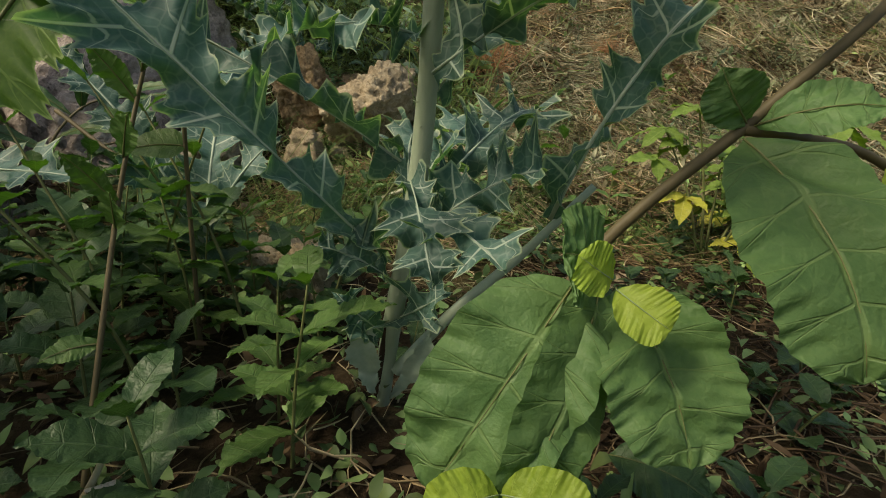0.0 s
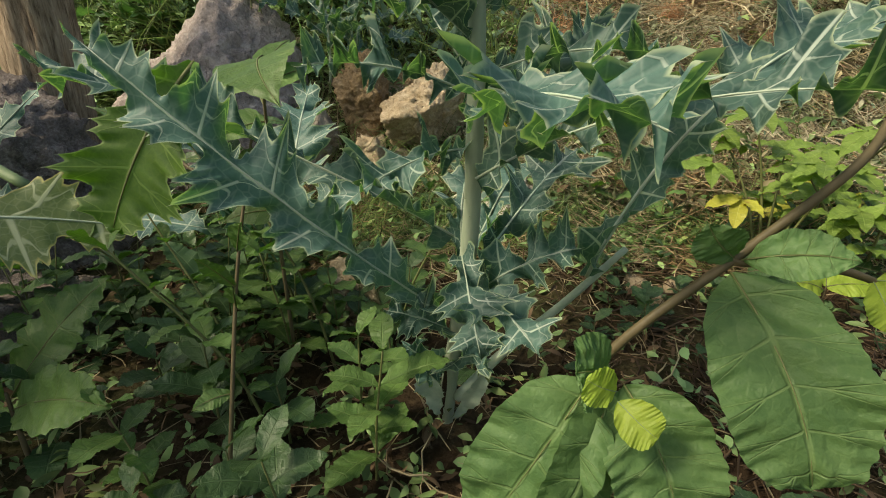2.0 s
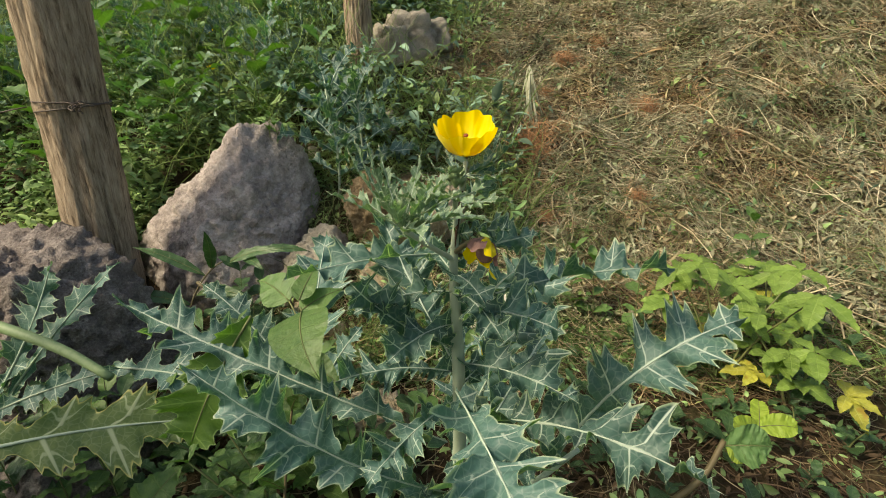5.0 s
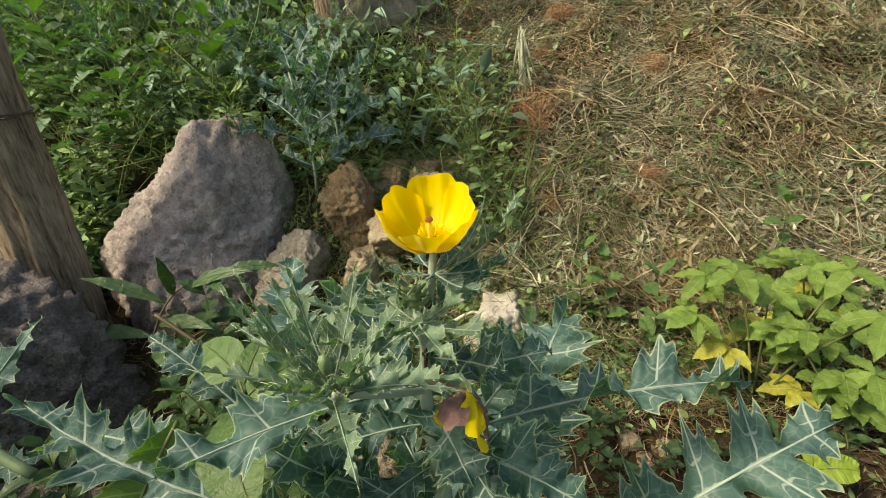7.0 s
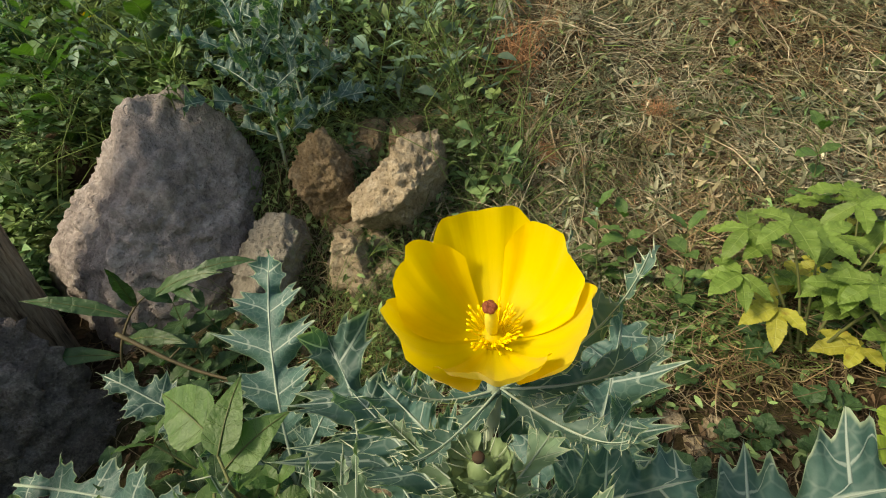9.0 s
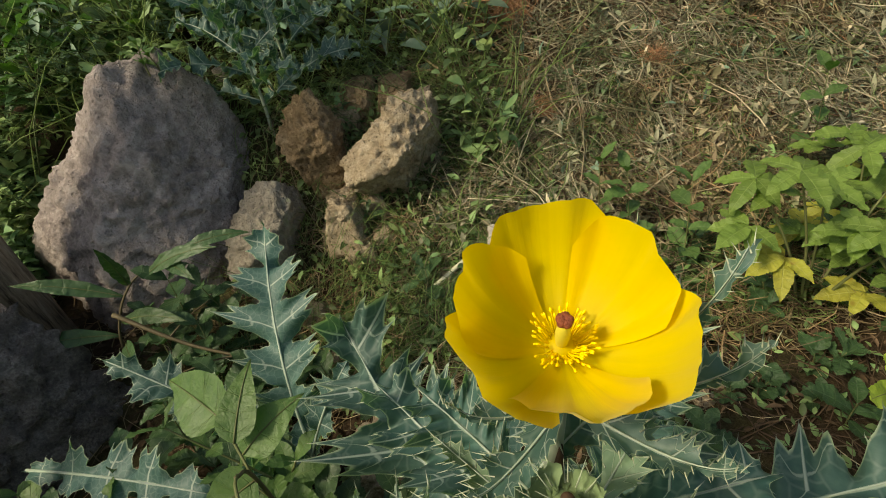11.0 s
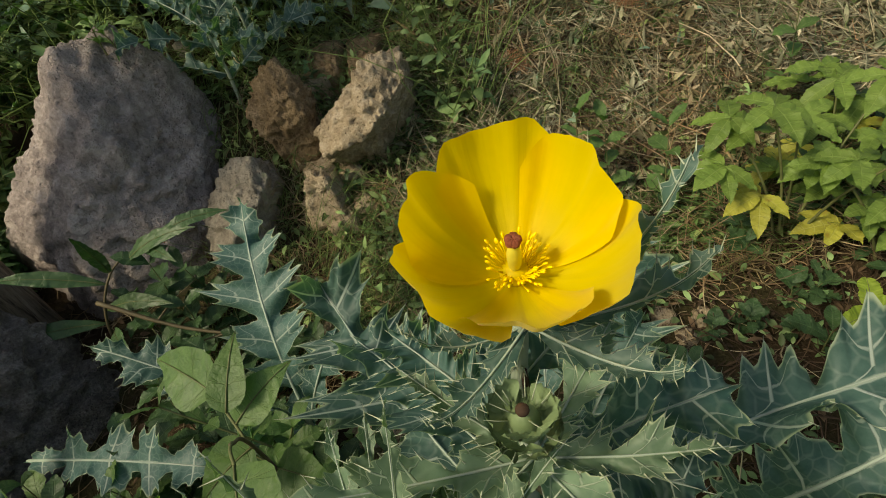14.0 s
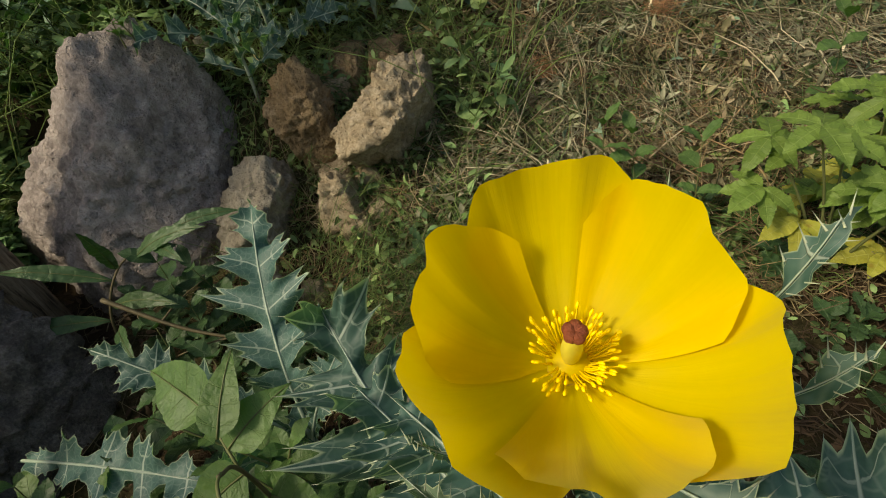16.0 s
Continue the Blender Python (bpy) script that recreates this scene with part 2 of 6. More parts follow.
def stone_material(name, dark, mid, light, scale=22.0, lichen=None, pits=0.5, gravel=False):
    m = Mat(name)
    a, b = m.noise(scale, 8, 0.72), m.noise(scale * 7, 5, 0.75)
    c = m.ramp(m.math("MULTIPLY_ADD", b, 0.42, m.math("MULTIPLY", a, 0.58)), [(0.33, dark), (0.49, mid), (0.66, light)])
    vor = m.t.nodes.new("ShaderNodeTexVoronoi")
    vor.inputs["Scale"].default_value = scale * 5
    m.link(m.coord.outputs["Object"], vor.inputs["Vector"])
    spots = m.math("SUBTRACT", 1.0, m.step(vor.outputs["Distance"], 0.12, 0.3))
    c = m.mix(m.math("MULTIPLY", spots, m.math("MULTIPLY", m.step(b, 0.5, 0.62), 0.10)), c, dark)
    if gravel:
        cell = m.t.nodes.new("ShaderNodeTexVoronoi")
        cell.inputs["Scale"].default_value = 48
        m.link(m.coord.outputs["Object"], cell.inputs["Vector"])
        grey = m.t.nodes.new("ShaderNodeSeparateColor")
        m.link(cell.outputs["Color"], grey.inputs[0])
        inside = m.math("MULTIPLY", m.math("SUBTRACT", 1.0, m.step(cell.outputs["Distance"], 0.28, 0.42)), m.step(grey.outputs[0], 0.55, 0.6))
        c = m.mix(m.math("MULTIPLY", inside, 0.35), c, m.ramp(grey.outputs[1], [(0.0, (0.09, 0.08, 0.085)), (0.5, (0.26, 0.22, 0.21)), (1.0, (0.55, 0.50, 0.44))]))
        a = m.math("MULTIPLY_ADD", inside, 0.35, a)
    if lichen:
        c = m.mix(m.step(m.noise(scale * 0.5, 6, 0.75), 0.56, 0.66), c, lichen)
    m.colour(c, 0.9, 0.2)
    m.bump(m.math("ADD", m.math("MULTIPLY", a, 0.55), m.math("SUBTRACT", m.math("MULTIPLY", b, 0.9), m.math("MULTIPLY", spots, pits))), 1.0, 0.0065)
    return m.m


CONCRETE = stone_material("old_concrete", (0.12, 0.098, 0.088), (0.325, 0.280, 0.258), (0.58, 0.515, 0.475), 18, None, 0.45, True)
TAN_STONE = stone_material("tan_earth_stone", (0.17, 0.125, 0.072), (0.40, 0.32, 0.21), (0.62, 0.53, 0.39), 26, None, 0.8)
BROWN_STONE = stone_material("brown_stone", (0.11, 0.072, 0.038), (0.28, 0.20, 0.11), (0.45, 0.34, 0.21), 28, None, 0.8)
WHITE_STONE = stone_material("chalk_stone", (0.38, 0.33, 0.25), (0.58, 0.53, 0.44), (0.75, 0.71, 0.63), 30)
DARK_STONE = stone_material("porous_dark_stone", (0.06, 0.05, 0.045), (0.19, 0.16, 0.145), (0.44, 0.39, 0.36), 30, None, 0.9)
GREY_STONE = stone_material("grey_stone", (0.15, 0.13, 0.10), (0.28, 0.25, 0.20), (0.42, 0.39, 0.32), 24, (0.30, 0.31, 0.20))
CORK = stone_material("pale_plug", (0.45, 0.38, 0.28), (0.60, 0.52, 0.40), (0.7, 0.63, 0.5), 60)


def bark_material():
    m = Mat("post_bark")
    a = m.noise(1.0, 7, 0.75, "Object", (75, 75, 9))
    b = m.noise(1.0, 5, 0.6, "Object", (220, 220, 25))
    c = m.ramp(m.math("MULTIPLY_ADD", b, 0.35, m.math("MULTIPLY", a, 0.65)), [(0.38, (0.085, 0.060, 0.040)), (0.47, (0.27, 0.205, 0.14)), (0.61, (0.47, 0.38, 0.28))])
    m.colour(c, 0.9, 0.15)
    m.bump(m.math("ADD", a, m.math("MULTIPLY", b, 0.4)), 1.0, 0.008)
    return m.m


BARK = bark_material()


def soil_material():
    m = Mat("soil")
    a, b = m.noise(9, 8, 0.7), m.noise(130, 6, 0.7)
    c = m.ramp(m.math("MULTIPLY_ADD", b, 0.5, m.math("MULTIPLY", a, 0.5)), [(0.3, (0.024, 0.015, 0.009)), (0.5, (0.052, 0.035, 0.021)), (0.72, (0.12, 0.085, 0.052))])
    c = m.mix(m.math("MULTIPLY", m.step(m.noise(1.1, 6, 0.7), 0.44, 0.60), 0.6), c, m.ramp(b, [(0.35, (0.035, 0.045, 0.014)), (0.65, (0.095, 0.105, 0.04))]))
    m.colour(c, 0.95, 0.1)
    m.bump(m.math("ADD", a, m.math("MULTIPLY", b, 0.7)), 1.0, 0.01)
    return m.m


SOIL = soil_material()


# ---- mesh helpers ----
def mesh_of(name, verts, faces, mat, uvs=None, smooth=True):
    me = bpy.data.meshes.new(name)
    me.from_pydata([tuple(v) for v in verts], [], [tuple(int(i) for i in f) for f in faces])
    me.materials.append(mat)
    if smooth:
        me.polygons.foreach_set("use_smooth", [True] * len(me.polygons))
    if uvs is not None:
        lay = me.uv_layers.new(name="uv")
        idx = np.empty(len(me.loops), dtype=np.int32)
        me.loops.foreach_get("vertex_index", idx)
        lay.data.foreach_set("uv", np.asarray(uvs, dtype=np.float32)[idx].ravel())
    me.update()
    return me


def part(name, me, parent, label=""):
    ob = new(name, me)
    ob.parent = parent
    return tagged(ob, label)


def thing(name, at, label, category, group="", me=None):
    ob = new(name, me)
    ob.location = at
    return tagged(ob, label, category, group)


def unit(a):
    return a / np.maximum(np.linalg.norm(a, axis=-1, keepdims=True), 1e-9)


def tube(points, radii, sides=8):
    """A round bar along points, closed at both ends."""
    p = np.asarray(points, float)
    r = np.broadcast_to(np.asarray(radii, float), (len(p),))
    tan = unit(np.gradient(p, axis=0))
    ref = np.array([0.31, 0.17, 0.94]) if abs(tan[0] @ np.array([0.31, 0.17, 0.94])) < 0.9 else np.array([1.0, 0.1, 0.0])
    a = unit(np.cross(tan, ref))
    b = np.cross(tan, a)
    th = np.arange(sides) * 2 * np.pi / sides
    v = p[:, None] + r[:, None, None] * (a[:, None] * np.cos(th)[None, :, None] + b[:, None] * np.sin(th)[None, :, None])
    v = v.reshape(-1, 3)
    n = len(p)
    f = [(i * sides + j, i * sides + (j + 1) % sides, (i + 1) * sides + (j + 1) % sides, (i + 1) * sides + j) for i in range(n - 1) for j in range(sides)]
    f += [tuple(range(sides - 1, -1, -1)), tuple((n - 1) * sides + j for j in range(sides))]
    return v, f


def join(pieces):
    """Several (verts, faces) as one."""
    vs, fs, n = [], [], 0
    for v, f in pieces:
        vs.append(np.asarray(v))
        fs += [tuple(i + n for i in q) for q in f]
        n += len(v)
    return np.concatenate(vs), fs


def curve_through(points, n=24):
    """A smooth line through a few points."""
    p = np.asarray(points, float)
    k = np.linspace(0, len(p) - 1, n)
    q = np.concatenate([[2 * p[0] - p[1]], p, [2 * p[-1] - p[-2]]])
    i = np.minimum(k.astype(int), len(p) - 2)
    t = (k - i)[:, None]
    a, b, c, d = q[i], q[i + 1], q[i + 2], q[i + 3]
    return 0.5 * (2 * b + (c - a) * t + (2 * a - 5 * b + 4 * c - d) * t ** 2 + (3 * b - a - 3 * c + d) * t ** 3)


ENVELOPES = {
    "poppy": ([0, 0.08, 0.3, 0.6, 0.85, 1.0], [0.13, 0.28, 0.72, 1.0, 0.66, 0.0]),
    "bract": ([0, 0.1, 0.35, 0.7, 1.0], [0.35, 0.7, 1.0, 0.55, 0.0]),
    "ovate": ([0, 0.05, 0.15, 0.32, 0.5, 0.7, 0.85, 0.95, 1.0], [0.06, 0.35, 0.75, 1.0, 0.96, 0.68, 0.36, 0.12, 0.0]),
    "round": ([0, 0.03, 0.12, 0.3, 0.55, 0.78, 0.92, 0.98, 1.0], [0.2, 0.5, 0.82, 1.0, 1.0, 0.82, 0.5, 0.25, 0.0]),
    "heart": ([0, 0.02, 0.08, 0.2, 0.4, 0.65, 0.85, 1.0], [0.35, 0.75, 0.95, 1.0, 0.85, 0.5, 0.18, 0.0]),
    "lance": ([0, 0.1, 0.3, 0.5, 0.75, 1.0], [0.08, 0.5, 0.95, 1.0, 0.6, 0.0]),
}


def blade(p0, p1, sag, width, up, shape="poppy", lobes=5, depth=0.7, skew=0.55, fold=0.25, ripple=0.12, curl=0.0, teeth=0.0, seed=0, across=5, per=22, spine=0.0, twist=0.0, crinkle=0.0, few=False):
    """A leaf from p0 to p1 that bows by sag, with pinnate lobes or a toothed rim. Returns the blade, its uv, the spines and the line of the rib."""
    rng = np.random.default_rng(seed)
    p0, p1, sag, up = (np.asarray(a, float) for a in (p0, p1, sag, up))
    pm = (p0 + p1) / 2 + sag
    length = np.linalg.norm(pm - p0) + np.linalg.norm(p1 - pm)
    nu = lobes * per + 1
    u = np.linspace(0, 1, nu)
    v = np.linspace(-1, 1, 2 * across + 1)
    env = np.interp(u, *ENVELOPES[shape]) * width
    half, shift, crest, spread = [], [0.0, 0.0], [], []
    if spine:
        shift = [rng.uniform(-0.25, 0.05), rng.uniform(-0.05, 0.25)]
    for side in (0, 1):
        along_lobes = np.clip(u * lobes + shift[side], 0, lobes - 0.001)
        k = along_lobes.astype(int)
        d = np.abs(along_lobes - k - 0.5) * 2
        if spine:
            prof = np.interp(d, [0.0, 0.09, 0.20, 0.27, 0.34, 0.46, 0.60, 0.72, 0.86, 1.0], [1.0, 0.76, 0.60, 0.62, 0.78, 0.48, 0.26, 0.20, 0.04, 0.0])
            prof = prof * (1 - 0.17 * np.abs(2 * ((along_lobes * 6 + 0.5) % 1.0) - 1))
        else:
            prof = np.interp(d, [0.0, 0.10, 0.20, 0.32, 0.42, 0.52, 0.64, 0.74, 0.84, 1.0], [1.0, 0.74, 0.64, 0.66, 0.84, 0.56, 0.44, 0.48, 0.14, 0.0])
        spread.append((along_lobes - k - 0.5) * prof * (0.55 if spine else 0.0) / lobes)
        amp = rng.uniform(0.72, 1.12, lobes)[k]
        w = env * ((1 - depth) + depth * prof * amp)
        crest.append(np.interp(d, [0.0, 0.2, 0.42, 0.6, 0.8, 1.0], [1.0, 0.1, 0.6, 0.0, 0.2, -0.3]) * rng.uniform(-0.3, 1.0, lobes)[k])
        if teeth:
            saw = (u * lobes * 3) % 1.0
            w = w * (1 - teeth * saw)
        half.append(w)
    w = np.where(v[None, :] < 0, half[0][:, None], half[1][:, None])
    av = np.abs(v)[None, :]
    along = u[:, None] + av * w * skew / length * (1 - 0.7 * u[:, None] ** 6)
    along = along + av ** 1.5 * np.where(v[None, :] < 0, spread[0][:, None], spread[1][:, None])
    ph = rng.uniform(0, 6.28, 2)
    phase = np.where(v[None, :] < 0, ph[0], ph[1])
    lift = np.abs(w * v[None, :]) * math.tan(fold) + ripple * width * av * np.sin(2 * np.pi * u[:, None] * lobes * 0.5 + phase) + curl * width * av ** 2
    if spine:
        lift = lift + ripple * 1.5 * width * av ** 3 * np.where(v[None, :] < 0, crest[0][:, None], crest[1][:, None])
    lift = lift + ripple * 0.5 * width * av * np.cos(2 * np.pi * (u[:, None] * lobes - 0.5))

    lift = lift + ripple * 0.55 * width * av ** 2 * np.sin(2 * np.pi * u[:, None] * lobes * 2.3 + phase * 1.7)
    if crinkle:
        lift = lift + crinkle * 0.5 * sum(np.sin(a * u[:, None] + b * v[None, :] * (0.4 + u[:, None]) + c) for a, b, c in zip(rng.uniform(8, 30, 7), rng.uniform(-13, 13, 7), rng.uniform(0, 6.28, 7)))

    def frame_at(t):
        t = t[..., None]
        c = (1 - t) ** 2 * p0 + 2 * t * (1 - t) * pm + t ** 2 * p1
        tan = unit(2 * (1 - t) * (pm - p0) + 2 * t * (p1 - pm))
        lat = unit(np.cross(tan, up))
        nor = np.cross(lat, tan)
        if twist:
            g = twist * t
            lat, nor = lat * np.cos(g) + nor * np.sin(g), nor * np.cos(g) - lat * np.sin(g)
        return c, tan, lat, nor

    c, tan, lat, nor = frame_at(along)
    pos = c + lat * (w * v[None, :])[..., None] + nor * lift[..., None]
    m = len(v)
    verts = pos.reshape(-1, 3)
    uv = np.stack([np.broadcast_to(u[:, None] * lobes + np.where(v[None, :] < 0, shift[0], shift[1]), w.shape), np.broadcast_to(av, w.shape)], -1).reshape(-1, 2)
    faces = [(i * m + j, i * m + j + 1, (i + 1) * m + j + 1, (i + 1) * m + j) for i in range(nu - 1) for j in range(m - 1)]
    cones = []
    if spine:
        tips = [(round((q + o - shift[1 if sd else 0]) * per), sd, f) for q in range(lobes) for sd in (0, m - 1) for o, f in ((0.5, 1.0), (0.333, 0.8), (0.667, 0.8), (0.167, 0.6), (0.833, 0.6)) if not few or f == 1.0]
        tips = [q for q in tips if 0 <= q[0] < nu - 1]
        tips.append((nu - 1, across, 1.3))
        for i, j, f in tips:
            sgn = np.sign(v[j])
            a = unit(lat[i, j] * sgn * 0.8 + tan[i, j] * (0.55 if sgn else 1.0) + nor[i, j] * rng.uniform(-0.1, 0.5))
            b0 = pos[i, j] - a * 0.0015
            tip = pos[i, j] + a * spine * f * rng.uniform(0.75, 1.25)
            e = unit(np.cross(a, nor[i, j] + 0.01))
            g = np.cross(a, e)
            r = 0.0002 + spine * 0.012
            cones.append((np.array([b0 + e * r, b0 - e * r * 0.5 + g * r, b0 - e * r * 0.5 - g * r, tip]), [(0, 1, 3), (1, 2, 3), (2, 0, 3)]))
    t = np.linspace(0, 0.97, 14)
    rc, _, _, rn = frame_at(t)
    return verts, faces, uv, cones, rc + rn * 0.0006


def leaf(parent, p0, p1, sag, width, up=(0, 0, 1), mat=None, rib=0.0018, ribmat=None, name="leaf", label="", spinemat=None, **kw):
    verts, faces, uv, cones, line = blade(p0, p1, sag, width, up, **kw)
    ob = part(name, mesh_of(name, verts, faces, mat, uv), parent, label)
    if rib:
        rv, rf = tube(line, np.linspace(rib, rib * 0.25, len(line)), 6)
        part("midrib", mesh_of("midrib", rv, rf, ribmat or RIB), ob)
    if cones:
        cv, cf = join(cones)
        tagged(part("fringe", mesh_of("fringe", cv, cf, spinemat or SPINE), ob), kind="stuff")
    return ob


# ---- ground ----
def smooth(a, b, x):
    t = np.clip((x - a) / (b - a), 0, 1)
    return t * t * (3 - 2 * t)


def height(x, y):
    """The lie of the land: a low front, a bank that climbs to a level field."""
    x, y = np.asarray(x, float), np.asarray(y, float)
    bank = np.interp(y, [-60, -1, 0.5, 0.95, 1.15, 1.34, 1.6, 2.0, 2.5, 4.0, 7.0, 12.0, 60.0], [-0.1, -0.04, -0.01, 0.035, 0.10, 0.20, 0.31, 0.48, 0.69, 1.30, 2.2, 2.6, 3.0])
    left = smooth(-0.15, -0.7, x) * (0.13 * smooth(0.98, 1.4, y))
    pit = -0.06 * np.exp(-(((x + 0.42) / 0.22) ** 2 + ((y - 0.72) / 0.2) ** 2))
    lumps = 0.012 * np.sin(9 * x + 1.3) * np.sin(8 * y + 0.4) + 0.006 * np.sin(23 * x + 7 * y) * np.sin(19 * y - 5 * x)
    mound = 0.20 * np.exp(-(((x - 1.35) / 0.55) ** 2 + ((y - 2.35) / 0.45) ** 2)) + 0.05 * np.exp(-(((x - 0.75) / 0.25) ** 2 + ((y - 1.75) / 0.2) ** 2))
    waves = smooth(1.25, 1.7, y) * (0.022 * np.sin(7.3 * x + 2.1 * y) * np.sin(6.1 * y - 1.7 * x + 0.7) + 0.010 * np.sin(17 * x - 6 * y + 1) * np.sin(15 * y + 4 * x))
    return bank + left + pit + lumps + mound + waves


def ground_mesh():
    def axis(core, far):
        return np.concatenate([-np.geomspace(far, core, 24)[:-1], np.linspace(-core, core, 170), np.geomspace(core, far, 24)[1:]])

    gx, gy = axis(2.4, 300.0), axis(2.4, 300.0) + 1.2
    X, Y = np.meshgrid(gx, gy)
    Z = height(X, Y)
    near = (np.abs(X) < 3) & (np.abs(Y - 1.2) < 3)
    rough = np.array([noise.fractal(Vector((x * 14, y * 14, 0.3)), 0.8, 2.0, 5) if n else 0.0 for x, y, n in zip(X.ravel(), Y.ravel(), near.ravel())])
    Z = Z + 0.008 * rough.reshape(Z.shape)
    n = len(gx)
    verts = np.stack([X, Y, Z], -1).reshape(-1, 3)
    faces = [(i * n + j, i * n + j + 1, (i + 1) * n + j + 1, (i + 1) * n + j) for i in range(len(gy) - 1) for j in range(n - 1)]
    return mesh_of("ground", verts, faces, SOIL)


tagged(new("ground", ground_mesh()), "brown crumbly soil rising into a weedy bank", "ground", kind="structure")


def edge_of_straw(y):
    """The line, in x, past which the bank is covered with cut dry stalks."""
    return np.interp(y, [0.9, 1.05, 1.3, 1.5, 2.4, 6], [0.35, 0.12, 0.02, -0.08, -0.28, -0.3])


# ---- stones ----
def rock(name, at, planes, mat, label, bumpy=0.02, seed=1.0, detail=5, freq=9.0, group="", sharp=0.0, grain=0.6):
    """A stone cut by planes (direction, distance from its middle) and then roughened."""
    bm = bmesh.new()
    bmesh.ops.create_icosphere(bm, subdivisions=detail, radius=1.0)
    ns = unit(np.array([p[0] for p in planes], float))
    ds = np.array([p[1] for p in planes], float)
    for v in bm.verts:
        d = np.array(v.co.normalized())
        c = ns @ d
        r = np.min(np.where(c > 0.02, ds / np.maximum(c, 0.02), 9.0))
        co = Vector(d * r)
        q = co * freq + Vector((seed * 7.1, seed * 3.3, seed))
        h = noise.fractal(q, 0.75, 2.1, 6) + grain * noise.fractal(q * 5.0, 0.8, 2.0, 4)
        if sharp:
            h += sharp * (noise.voronoi(q * 1.3)[0][1] - noise.voronoi(q * 1.3)[0][0])
        v.co = co + v.co.normalized() * h * bumpy
    me = bpy.data.meshes.new(name)
    bm.to_mesh(me)
    bm.free()
    me.materials.append(mat)
    me.polygons.foreach_set("use_smooth", [True] * len(me.polygons))
    return thing(name, at, label, "stone", group, me)


rock("boulder", (-0.718, 1.18, 0.219), [((0.67, -0.5, 0.55), 0.194), ((-0.29, 0.3, 0.91), 0.249), ((-0.4, -0.7, 0.59), 0.145), ((-0.69, 0.23, 0.69), 0.163), ((0.01, -0.81, 0.58), 0.165), ((0.58, 0.52, 0.63), 0.287), ((0.83, -0.5, 0.26), 0.158),
     ((0.99, -0.13, 0.03), 0.181), ((0.67, 0.7, 0.24), 0.247), ((-0.43, -0.82, 0.38), 0.16), ((-0.51, -0.84, 0.18), 0.181), ((-0.97, 0.14, 0.18), 0.242), ((-0.89, 0.28, 0.36), 0.212), ((0.51, -0.82, 0.26), 0.155), ((0.16, -0.97, -0.18), 0.224), ((0, 0, -1), 0.23), ((-0.1, 1, 0), 0.216)], CONCRETE,
     "large rough grey-pink boulder of old concrete standing on the bank", 0.010, 1.0, 6, 8.0, sharp=0.42, grain=1.25)
rock("stone", (-0.341, 1.253, 0.266), [((-0.18, -0.69, 0.7), 0.065), ((-0.21, 0.57, 0.79), 0.07), ((-0.98, 0.16, 0.11), 0.053), ((0.44, -0.56, 0.7), 0.077), ((0.82, 0.36, 0.45), 0.057), ((1, 0.07, -0.07), 0.052), ((-0.17, -0.84, 0.52), 0.067), ((0.2, -0.95, -0.2), 0.075), ((-0.96, -0.06, -0.29), 0.053), ((0, 0.8, -0.6), 0.07), ((0, 0, -1), 0.15)], BROWN_STONE,
     "upright brown earthy stone beside the boulder", 0.012, 2.0, 6, 13, sharp=0.6, grain=0.8)
rock("stone", (-0.162, 1.21, 0.226), [((0.38, -0.66, 0.65), 0.081), ((-0.43, 0.67, 0.61), 0.053), ((0.99, -0.01, -0.1), 0.084), ((-0.16, -0.67, 0.72), 0.082), ((-0.64, 0.58, 0.5), 0.04), ((-0.98, -0.09, -0.18), 0.104), ((0.13, -0.72, -0.68), 0.073), ((0.78, -0.46, -0.43), 0.049), ((-0.55, 0.82, 0.13), 0.059), ((-0.12, 0.69, -0.72), 0.076), ((0.18, 0.27, -0.95), 0.077)], TAN_STONE,
     "long pale tan stone half sunk in the weedy bank", 0.012, 3.0, 6, 12, sharp=0.5, grain=0.8)
rock("stone", (-0.458, 1.123, 0.132), [((-0.29, -0.49, 0.82), 0.078), ((0.09, 0.72, 0.69), 0.08), ((-0.81, 0.43, 0.4), 0.059), ((0.81, -0.36, 0.47), 0.098), ((0.93, 0.29, 0.23), 0.076), ((0.96, -0.18, -0.23), 0.058), ((-0.44, -0.64, 0.63), 0.082), ((-1, 0.01, -0.07), 0.078), ((0.1, -0.95, -0.2), 0.11), ((0.34, 0.89, -0.32), 0.101), ((0, 0, -1), 0.13)], GREY_STONE,
     "greyish lichen-stained stone leaning against the boulder", 0.011, 4.0, 6, 12, sharp=0.6, grain=0.7)
rock("stone", (-0.262, 1.40, 0.265), [((-1, -0.1, 0.2), 0.05), ((1, -0.1, 0.1), 0.04), ((0.1, -1, 0.1), 0.04), ((0, -0.2, 1), 0.035), ((0, 1, 0), 0.06), ((0, 0, -1), 0.10)], BROWN_STONE,
     "dark earthy stone at the back of the stone heap", 0.012, 14.0, 5, 14, sharp=0.5)
rock("stone", (-0.180, 1.40, 0.262), [((-1, -0.1, 0.2), 0.030), ((1, -0.1, 0.1), 0.05), ((0.1, -1, 0.1), 0.04), ((0, -0.2, 1), 0.032), ((0, 1, 0), 0.06), ((0, 0, -1), 0.09)], BROWN_STONE,
     "small earthy stone at the back of the stone heap", 0.010, 15.0, 5, 16, sharp=0.5)
rock("stone", (-0.300, 1.105, 0.150), [((-1, 0, 0.2), 0.022), ((1, 0, 0.3), 0.032), ((0, -1, 0.4), 0.03), ((0, 0, 1), 0.028), ((0, 1, 0), 0.04), ((0, 0, -1), 0.07)], TAN_STONE,
     "small pale tan stone in the gap of the stone heap", 0.014, 5.0, 4, 22)
